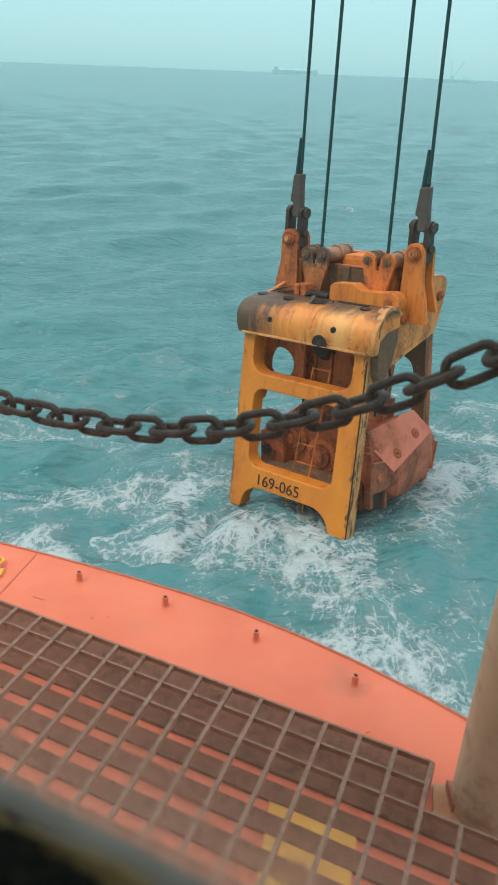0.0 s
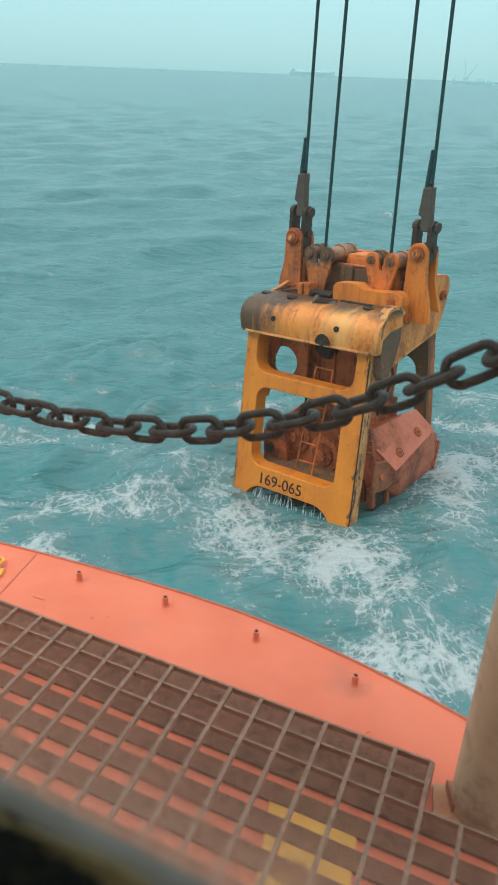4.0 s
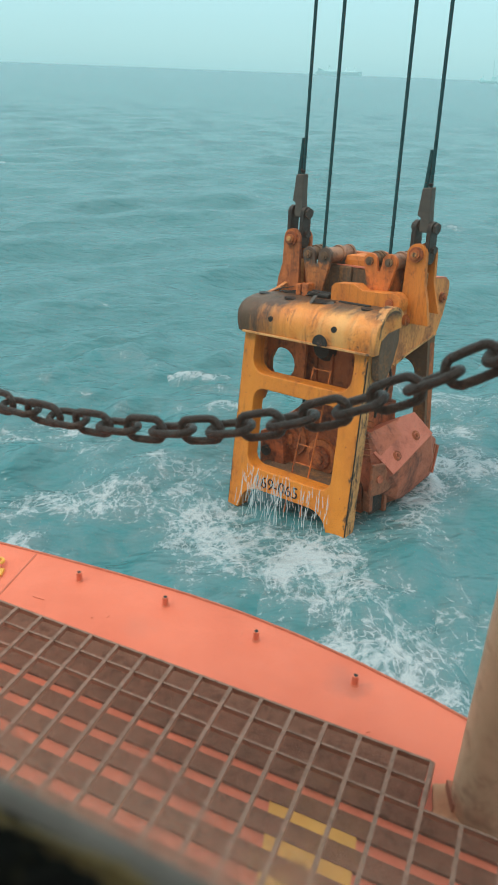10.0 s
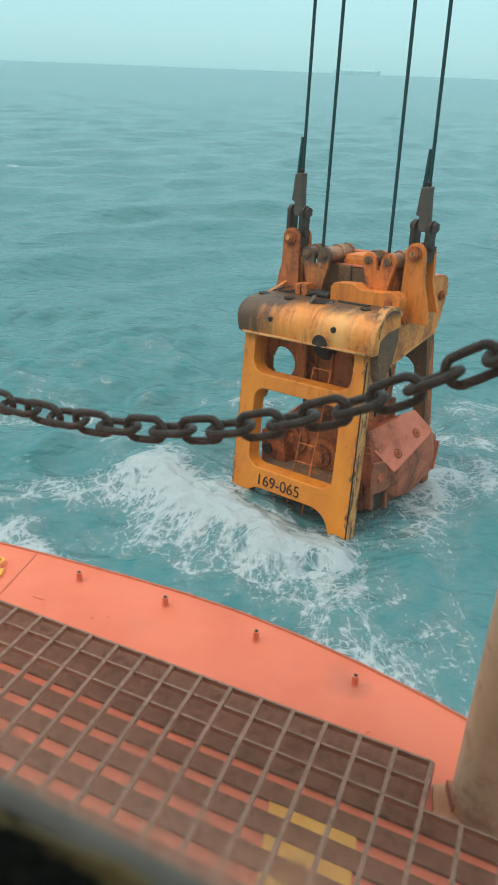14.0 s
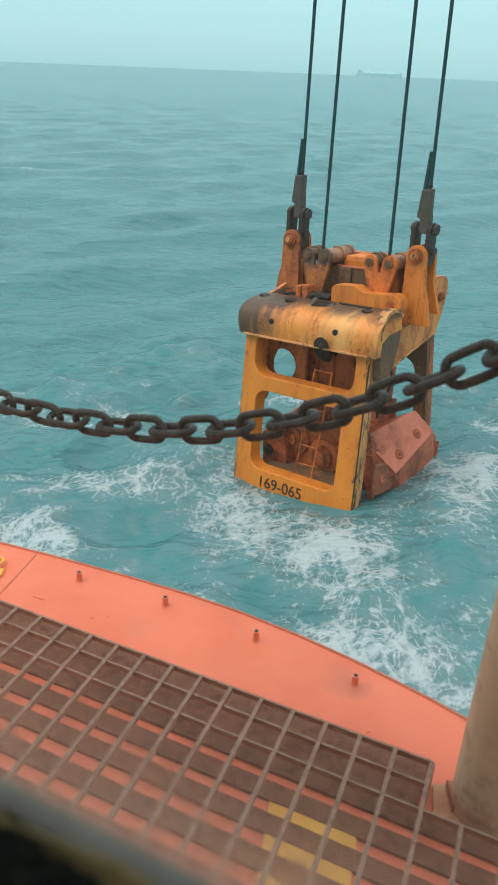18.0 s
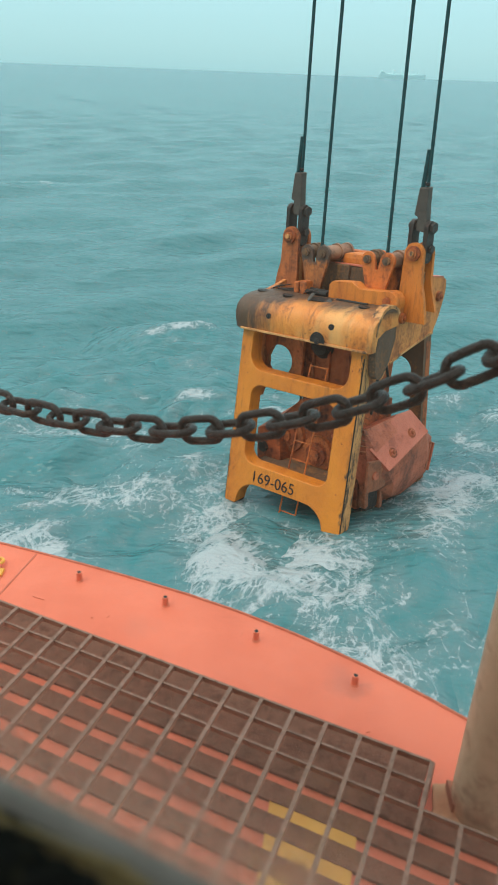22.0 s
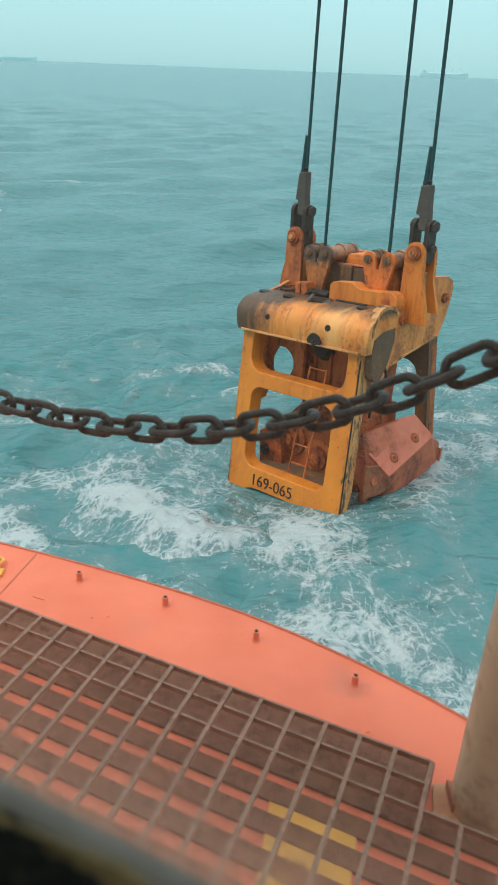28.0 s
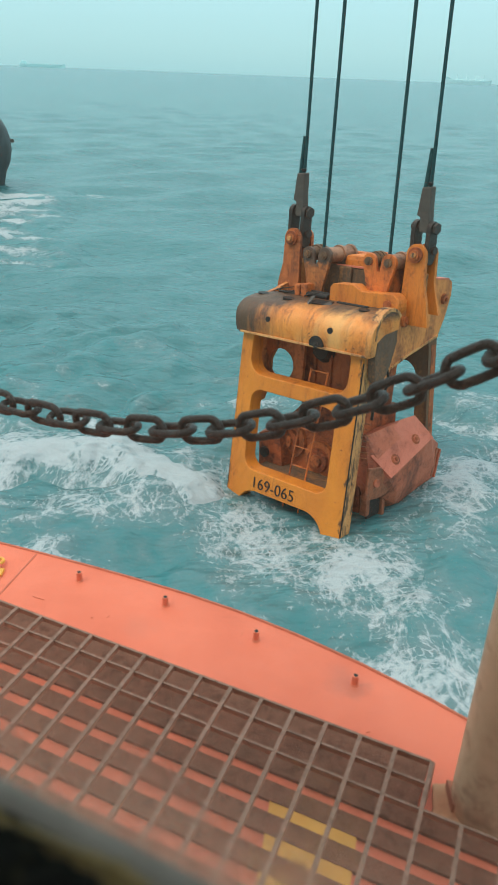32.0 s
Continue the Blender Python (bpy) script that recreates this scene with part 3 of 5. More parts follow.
heap = sheet("splash", np.linspace(-1.2, 1.2, 150), np.linspace(-0.9, 0.9, 110), heap_height, heap_foam, "white splash of sea water thrown up inside the grab frame")

# ---- the dredger's deck ----
DZ = 5.0
deck = thing("deck", "salmon painted steel deck edge of the dredger", "deck", kind="structure")


def deck_edge():
    """The curved deck edge seen from above, from the far side round the bow."""
    pts = []
    for i in range(33):
        x = -3.0 + 4.0 * i / 32
        y = 1.325 - 0.42 * x - 0.085 * x * x - 0.255 * max(0.0, x + 0.15) ** 2 if x > -0.8 else 1.607 - 0.26 * (x + 0.8)
        pts.append((x, y))
    return pts


EDGE = deck_edge()
bm = bmesh.new()
slab(bm, [EDGE + [(1.0, -2.5), (-3.0, -2.5)]], lambda u, v: (u, v, DZ), (0, 0, -0.03))
part("deck_plate", bm, DECK, deck)
bm = bmesh.new()
slab(bm, [[(x, y - 0.02) for x, y in EDGE] + [(1.0, -2.5), (-3.0, -2.5)]], lambda u, v: (u, v, DZ - 0.034), (0, 0, -7.0))
part("hull_side", bm, HULL, deck, "red painted hull side below the deck edge")

# thin dark red rod drawn for the shadow line along the deck edge
bm = bmesh.new()
for p, q in zip(EDGE, EDGE[1:]):
    if p[0] > -1.2:
        rod(bm, (p[0], p[1] - 0.003, DZ), (q[0], q[1] - 0.003, DZ), 0.0035, None, 6)
part("edge_shade_line", bm, SEAM_AND_EDGE_SHADE, deck, "dark red line standing for shade along the deck edge")
# walkway of deep square bars
GO, GYAW, PU, PV, GH = Vector((0.3343, 0.8791, 5.058)), radians(-23.6), 0.06343, 0.05136, 0.056
GU = Vector((math.cos(GYAW), math.sin(GYAW), 0))
GV = Vector((-math.sin(GYAW), math.cos(GYAW), 0))
GX = GV - GU * 0.036
grating = thing("walkway_grating", "brown dusty steel grating walkway lying on the orange deck", "grating")


def grate_bar(name, a, b, thick, tall):
    a, b = Vector(a), Vector(b)
    d = b - a
    turn = Matrix.Rotation(math.atan2(d.y, d.x), 4, "Z")
    bm = bmesh.new()
    box(bm, (a + b) / 2 - Vector((0, 0, tall / 2)), (d.length, thick, tall), 0.0, turn)
    bar = part(name, bm, GRATE, grating)
    bm = bmesh.new()
    box(bm, (a + b) / 2 + Vector((0, 0, 0.001)), (d.length - 0.004, thick + 0.001, 0.002), 0.0, turn)
    part("worn_edge", bm, GRATE_TOP, bar)


for i in range(-22, 6):
    top = 0.0 if i <= 0 else -1.93 * PV
    up = Vector((0, 0, 0.0025))
    grate_bar("cross_bar", GO + up + GU * (i * PU) + GX * top, GO + up + GU * (i * PU) - GX * (18 * PV), 0.0064, 0.010)
# the first two rows are a narrow strip; the wider panel below it starts at the third bar
ROWS = [0.0, 0.93, 1.93, 3.02, 4.09, 5.24, 6.42] + [6.42 + 1.17 * k for k in range(1, 9)]
for j in (0, 1, 2, 9, 14):
    row, right = ROWS[j], 0.0 if j < 2 else 5 * PU
    grate_bar("bearing_bar", GO - GU * (22 * PU) - GV * (row * PV), GO + GU * right - GV * (row * PV), 0.0034, GH if j in (9, 14) else 0.010)
# broad rusty flats bolted to the deck under the bars, with strips of deck left bare between them
LOW = (6.1 - DZ - 0.008) / (6.1 - GO.z)
GF = Vector((GO.x * LOW, GO.y * LOW, DZ + 0.004))
for j in range(2, 13):
    bare = (0.35, 0.40, 0.48, 0.51)[min(j - 2, 3)]
    v0, v1 = ROWS[j] * PV * LOW, (ROWS[j + 1] - bare) * PV * LOW
    bm = bmesh.new()
    box(bm, GF + GU * (-8.5 * PU * LOW) - GV * ((v0 + v1) / 2), (27 * PU * LOW, v1 - v0, 0.008), 0.0015, Matrix.Rotation(GYAW, 4, "Z"))
    part("rusty_flat", bm, FLAT, grating, "dark rusty flat under the bars")
bm = bmesh.new()
box(bm, GO - GV * PV + Vector((0.003, 0, -GH / 2)), (0.006, 2 * PV, GH), 0.0, Matrix.Rotation(GYAW, 4, "Z"))
part("end_plate", bm, GRATE, grating)
bm = bmesh.new()
box(bm, GF - GU * (11 * PU * LOW + 0.004) - GV * (0.965 * PV * LOW + 0.002), (22 * PU * LOW, 1.93 * PV * LOW - 0.006, 0.008), 0.0015, Matrix.Rotation(GYAW, 4, "Z"))
part("support_flat", bm, FLAT, grating, "brown flat bar under the grating edge")
# yellow marking on the deck under the grating
bm = bmesh.new()
slab(bm, [[(0.0592, 0.8349), (0.1998, 0.7772), (0.1658, 0.6367), (0.0343, 0.6723)]], lambda u, v: (u, v, DZ + 0.004), (0, 0, 0.002))
part("deck_marking", bm, MARK, deck, "yellow painted deck marking")

# pipe post
post = thing("pipe_post", "stained cream painted steel pipe post on the deck", "post")
bm = bmesh.new()
rod(bm, (0.421, 0.838, DZ), (0.426, 0.852, DZ + 1.9), 0.057, None, 40)
part("pipe", bm, POST, post, "", True)
bm = bmesh.new()
rod(bm, (0.421, 0.838, DZ), (0.421, 0.838, DZ + 0.004), 0.0585, 0.0573, 40)
part("weld_bead", bm, POST, post, "rusty weld bead at the foot", True)

bm = bmesh.new()
slab(bm, [[(0.343, 0.878), (0.372, 0.880), (0.372, 0.80), (0.330, 0.815)]], lambda u, v: (u, v, DZ), (0, 0, 0.006))
part("foot_plate", bm, SAND, post, "sandy brown plate beside the foot")
bm = bmesh.new()
slab(bm, [[(0.363, 0.872), (0.371, 0.868), (0.370, 0.822), (0.362, 0.824)]], lambda u, v: (u, v, DZ + 0.006), (0, 0, 0.02))
part("foot_gusset", bm, GRATE, post, "rusty gusset at the foot")

# studs along the deck edge
for k, (x, y) in enumerate(((-0.392, 1.412), (-0.177, 1.333), (0.032, 1.23), (0.233, 1.111))):
    stud = thing("deck_stud", "short orange painted steel stud welded to the deck", "stud", "studs along the deck edge")
    stud.matrix_basis = pose(x, y, DZ, 0, 0, 40 * k)
    bm = bmesh.new()
    rod(bm, (0, 0, 0), (0, 0, 0.024), 0.0072, 0.0068, 14)
    part("shank", bm, STUD, stud, "", True)
    # black disc on the solid shank paints the shade down its bore
    bm = bmesh.new()
    rod(bm, (0, 0, 0.0235), (0, 0, 0.0246), 0.0045, 0.0045, 12)
    part("bore", bm, GREASE_AND_SHADE, stud, "black disc for shade in the open bore")
    bm = bmesh.new()
    rod(bm, (0, 0, 0), (0, 0, 0.003), 0.0098, 0.008, 14)
    part("weld", bm, STUD, stud, "", True)

# seam, pad eye and scuffs on the deck
bm = bmesh.new()
a_, b_ = Vector((-0.522, 1.51, DZ)), Vector((-0.60, 1.20, DZ))
box(bm, (a_ + b_) / 2, ((b_ - a_).length, 0.004, 0.003), 0.001, Matrix.Rotation(math.atan2((b_ - a_).y, (b_ - a_).x), 4, "Z"))
part("weld_seam", bm, SEAM_AND_EDGE_SHADE, deck)
for x, y, yaw_, ln in ((-0.47, 1.34, -20, 0.03), (-0.335, 1.28, 10, 0.007), (-0.30, 1.285, 60, 0.008), (0.0, 1.245, 80, 0.014), (0.245, 0.99, 15, 0.008), (0.15, 1.0, 40, 0.006)):
    bm = bmesh.new()
    box(bm, (x, y, DZ + 0.0008), (ln, 0.0022, 0.0016), 0.0, Matrix.Rotation(radians(yaw_), 4, "Z"))
    part("paint_chip", bm, STUD, deck)
eye_ring = thing("pad_eye", "yellow painted ring lying on the orange deck", "pad eye")
bm = bmesh.new()
ring(bm, (-0.600, 1.462, DZ + 0.010), (1, 0.3, 0), 0.0105, 0.0042, 0.0, 24, 8)
part("ring", bm, MARK, eye_ring, "", True)
bm = bmesh.new()
box(bm, (-0.592, 1.425, DZ + 0.004), (0.026, 0.026, 0.008), 0.002)
part("base", bm, MARK, eye_ring, "yellow foot plate")
bm = bmesh.new()
box(bm, (-0.596, 1.445, DZ + 0.005), (0.010, 0.026, 0.010), 0.002)
part("lug", bm, STUD, eye_ring)

# safety chain
chain = thing("safety_chain", "heavy rusty dark steel safety chain hanging in a curve", "chain")
CA, CYAW = Vector((0.296, 0.952, 0)), radians(-27)
CD = Vector((math.cos(CYAW), math.sin(CYAW), 0))


def chain_at(s):
    return CA + CD * s + Vector((0, 0, 5.748 + 0.703 * s + 0.572 * s * s + 0.13 * s ** 3))


link_rng = random.Random(2)
s, k = 0.1025, 0
while s > -1.15:
    p0 = chain_at(s)
    p1 = chain_at(s - 0.01)
    d = (p1 - p0).normalized()
    bm = bmesh.new()
    ring(bm, (0, 0, 0), d, 0.0208, 0.0071, 0.0200, 28, 10, radians((90 if k % 2 == 0 else 4) + link_rng.uniform(-9, 9)))
    part("link", bm, LINK, chain, "", True, Matrix.Translation(p0))
    slope = 0.703 + 1.144 * s + 0.39 * s * s
    s -= 0.0612 / math.sqrt(1 + slope ** 2)
    k += 1

# ---- the cabin that the camera looks out of ----
cabin = thing("cabin", "grey painted cabin wall with a rubber-edged window", "cabin", kind="structure")
SO, SILL = Vector((-0.012, 0.125, 0)), 5.9
SM = Matrix.Translation(SO) @ Matrix.Rotation(radians(-24.36), 4, "Z")


def cabin_box(name, c, size, material, label="", bevel=0.0):
    bm = bmesh.new()
    box(bm, c, size, bevel)
    return part(name, bm, material, cabin, label, bevel > 0, SM)


cabin_box("wall_below", (0, -0.005, (SILL - 0.03 + DZ) / 2), (2.4, 0.03, SILL - 0.03 - DZ), WALL)
cabin_box("wall_above", (0, 0.02, 7.0), (2.4, 0.06, 0.8), WALL)
for sx in (-1, 1):
    cabin_box("wall_beside", (sx * 0.95, 0.02, 6.235), (0.5, 0.06, 0.73), WALL)
    cabin_box("wall_side", (sx * 1.23, -0.8, 6.2), (0.06, 1.7, 2.4), WALL)
cabin_box("wall_back", (0, -1.68, 6.2), (2.52, 0.06, 2.4), WALL)
cabin_box("roof", (0, -0.85, 7.45), (2.6, 1.72, 0.08), WALL)
cabin_box("window_frame", (0, 0.0025, SILL - 0.020), (1.4, 0.010, 0.030), FRAME_PAINT, "grey window frame", 0.004)


def ragged_bead(name, y, z, wide, high, seed, rag, material, label):
    """A hand-laid bead along the sill with an uneven, lumpy outline."""
    r = random.Random(seed)
    bm = bmesh.new()
    last = None
    a = b = 0.0
    for i in range(281):
        a, b = 0.7 * a + r.gauss(0, rag), 0.7 * b + r.gauss(0, rag)
        x = -0.7 + 0.005 * i
        row = [bm.verts.new((x, y + u * wide / 2 + (a if u > 0 else b), z + v * high + (0.4 * a if v else 0))) for u, v in ((1, 0), (0.8, 0.8), (0.1, 1), (-0.8, 0.8), (-1, 0))]
        if last:
            for k in range(4):
                bm.faces.new((last[k], last[k + 1], row[k + 1], row[k]))
        last = row
    part(name, bm, material, cabin, label, True, SM)


ragged_bead("sealant_bead", -0.006, SILL - 0.010, 0.009, 0.010, 4, 0.0009, OCHRE, "ochre sealant bead along the frame")
ragged_bead("window_seal", -0.027, SILL - 0.020, 0.042, 0.023, 5, 0.0012, RUBBER, "black crumbling rubber window seal")
cabin_box("window_ledge", (0, -0.11, SILL - 0.045), (1.4, 0.15, 0.03), RUBBER, "black padded window ledge", 0.008)
pane = cabin_box("window_pane", (0, 0.018, 6.235), (1.4, 0.003, 0.73), PANE, "dusty salt-hazed window glass, tinted for reflections")
pane.visible_shadow = False

# ---- the grab ----
GT, GA, GM = Vector((0.769, 10.578, 2.48)), (-0.081, -0.080, -0.693), Vector((0, 1.1, 1.36))
SP, FT = 0.098, 0.27
grab = thing("dredging_grab", "worn orange-yellow steel dredging grab half sunk in the sea", "grab")


def front(u, v):
    return (u, -SP * max(0.0, -v), v)


def rear(u, v):
    return (u, 2.05 + 0.14 * max(0.0, -v), v)


outline = [(-1.13, 0.14), (-1.16, -2.94), (-0.95, -2.94)] + arc(-0.55, -2.90, 0.38, 180, 90, 8) + arc(0.45, -2.90, 0.38, 90, 0, 8) + [(0.95, -2.94), (1.16, -2.94), (1.13, 0.14)]
upper = rounded(-0.93, 0.92, -0.62, 0.10, 0.24, 8)
lower = rounded(-0.85, 0.80, -2.17, -0.86, 0.20, 8)
gap = rounded(-0.93, 0.93, -2.17, -0.40, 0.24, 8)
for name, place, push, holes in (("front_frame", front, FT, [upper, lower]), ("rear_frame", rear, -0.25, [gap])):
    bm = bmesh.new()
    slab(bm, [outline] + holes, place, (0, push, 0))
    ob = part(name, bm, YELLOW if name == "front_frame" else CASING, grab)
    bev = ob.modifiers.new("rounded_edges", "BEVEL")
    bev.width, bev.segments, bev.limit_method, bev.angle_limit = 0.018, 2, "ANGLE", radians(50)
# scraped side faces of the posts and their dark corner seam
for s_, y0, lean in ((1, 0.0, -1), (-1, 0.0, -1)):
    bm = bmesh.new()
    slab(bm, [[(0.03, -0.05), (FT - 0.03, -0.05), (FT - 0.03, -2.9), (0.03, -2.9)]],
         lambda u, v: (s_ * (1.132 - v * 0.0102), y0 + lean * (SP * -v - u), v), (s_ * 0.008, 0, 0))
    part("scraped_post_face", bm, PALE, grab, "scraped pale post face")
    bm = bmesh.new()
    slab(bm, [[(0.0, -0.1), (0.03, -0.1), (0.03, -2.9), (0.0, -2.9)]],
         lambda u, v: (s_ * (1.132 - v * 0.0102), y0 + lean * (SP * -v - u), v), (s_ * 0.004, 0, 0))
    part("corner_seam", bm, GREASE_AND_SHADE, grab)
for u0, u1, mat, label, proud in ((0.02, 0.15, RUSTY, "scraped brown rear post face", 0.008), (0.165, 0.245, CASING, "dark scraped rear post edge", 0.010)):
    bm = bmesh.new()
    slab(bm, [[(u0, -0.10), (u1, -0.10), (u1, -2.88), (u0, -2.88)]], lambda u, v: (1.132 - v * 0.0102, 2.05 - 0.14 * v - u, v), (proud, 0, 0))
    part("scraped_post_face", bm, mat, grab, label)
# small bolt heads on the front frame
for x, z in ((-1.03, -0.55), (-1.0, -0.98), (0.93, -0.75), (0.98, -1.4), (-0.96, -0.7), (1.0, -2.2), (0.98, -0.3)):
    bm = bmesh.new()
    y = -SP * -z
    rod(bm, (x, y - 0.010, z), (x, y + 0.01, z), 0.011, None, 8)
    part("bolt_head", bm, INNER, grab)

HP = [(-0.08, 0.00), (-0.11, 0.12), (-0.115, 0.26), (-0.085, 0.37), (-0.01, 0.46), (0.1, 0.52), (0.3, 0.565), (0.62, 0.585), (0.62, 0.34), (0.25, 0.30), (0.05, 0.2), (0.02, 0.00)]


def hood(name, place, label):
    bm = bmesh.new()
    rings = []
    for x, k in ((-1.30, 0.62), (-1.285, 0.78), (-1.24, 0.92), (-1.16, 0.985), (-1.0, 1.0), (0.0, 1.0), (1.0, 1.0), (1.20, 1.0), (1.26, 0.985), (1.285, 0.93)):
        rings.append([bm.verts.new(place(x, 0.22 + (u - 0.22) * k, 0.28 + (v - 0.28) * k)) for u, v in HP])
    for r0, r1 in zip(rings, rings[1:]):
        for i in range(len(HP)):
            j = (i + 1) % len(HP)
            bm.faces.new((r0[i], r0[j], r1[j], r1[i]))
    bm.faces.new(rings[0])
    bm.faces.new(rings[-1][::-1])
    return part(name, bm, HOOD if name == "front_hood" else PALE, grab, label, True)


hood("front_hood", lambda x, u, v: (x, u, v), "rounded yellow front hood, grease-black at one end")
hood("rear_hood", lambda x, u, v: (x * 0.86, 2.20 - u, v + 0.22), "rounded yellow rear hood")
bm = bmesh.new()
box(bm, (0.05, -0.098, 0.02), (2.34, 0.03, 0.035), 0.008)
part("hood_lip", bm, PALE, grab)
# black discs stand for the shade inside the hood's holes
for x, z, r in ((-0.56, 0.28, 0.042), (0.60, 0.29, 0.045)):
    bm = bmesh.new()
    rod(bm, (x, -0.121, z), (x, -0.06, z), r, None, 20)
    part("hood_hole_disc", bm, GREASE_AND_SHADE, grab, "black disc for the shade in a hood hole")
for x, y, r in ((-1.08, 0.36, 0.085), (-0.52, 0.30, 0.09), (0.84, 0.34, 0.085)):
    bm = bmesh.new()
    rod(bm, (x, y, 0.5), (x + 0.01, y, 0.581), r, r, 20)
    part("hood_hole_disc", bm, GREASE_AND_SHADE, grab, "black disc for the shade in a hood hole")
# black half-round plate in place of the cut-out's shade
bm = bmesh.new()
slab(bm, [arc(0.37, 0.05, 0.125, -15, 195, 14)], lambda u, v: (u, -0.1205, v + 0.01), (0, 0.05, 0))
part("cut_out_shade", bm, GREASE_AND_SHADE, grab, "black half-round plate for shade in the cut-out")
bm = bmesh.new()
rod(bm, (0.37, -0.13, 0.05), (0.37, 0.1, 0.05), 0.05, None, 8)
rod(bm, (0.365, -0.145, 0.05), (0.365, -0.05, 0.05), 0.02, None, 8)
part("hinge_bolt", bm, LINK, grab, "greasy hinge bolt", True)
# torn opening with bent flaps on the hood, its dark inside a black slab
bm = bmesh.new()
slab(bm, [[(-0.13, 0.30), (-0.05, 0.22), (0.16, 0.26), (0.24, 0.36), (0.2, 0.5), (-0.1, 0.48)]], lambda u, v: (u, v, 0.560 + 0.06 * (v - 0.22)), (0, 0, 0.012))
part("torn_hole_shade", bm, GREASE_AND_SHADE, grab, "black slab for shade in the torn opening")
for q in (((-0.13, 0.27, 0.56), (-0.06, 0.20, 0.54), (-0.02, 0.30, 0.67), (-0.12, 0.36, 0.65)), ((0.14, 0.24, 0.555), (0.27, 0.33, 0.565), (0.22, 0.36, 0.61))):
    bm = bmesh.new()
    vs = [bm.verts.new(v) for v in q]
    vs += [bm.verts.new((v[0] + 0.012, v[1] + 0.015, v[2])) for v in q]
    bmesh.ops.convex_hull(bm, input=vs)
    part("bent_flap", bm, SOCKET, grab, "bent bare-metal flap")
# hoses and scraps of wire behind the hood
# the thin third rod is black in place of the arm block's shadow
for k_, (p, q, r) in enumerate((((-0.62, 0.70, 0.64), (0.05, 0.72, 0.62), 0.05), ((-0.5, 0.60, 0.63), (0.0, 0.62, 0.62), 0.04), ((0.25, 0.52, 0.585), (0.80, 0.50, 0.585), 0.022))):
    bm = bmesh.new()
    rod(bm, p, q, r, None, 12)
    part("hose", bm, GREASE_AND_SHADE, grab, "black hydraulic hose, the thin one a shadow line", True)
scrap = random.Random(12)
for k_ in range(12):
    x, y = scrap.uniform(-1.15, -0.3), scrap.uniform(0.5, 0.75)
    a_ = scrap.uniform(-0.5, 0.6)
    bm = bmesh.new()
    ln = scrap.uniform(0.12, 0.32)
    rod(bm, (x, y, 0.60), (x + ln * math.cos(a_), y + ln * math.sin(a_), scrap.uniform(0.58, 0.70)), 0.012, 0.006, 6)
    part("wire_scrap", bm, LINK if k_ % 2 else SOCKET, grab)

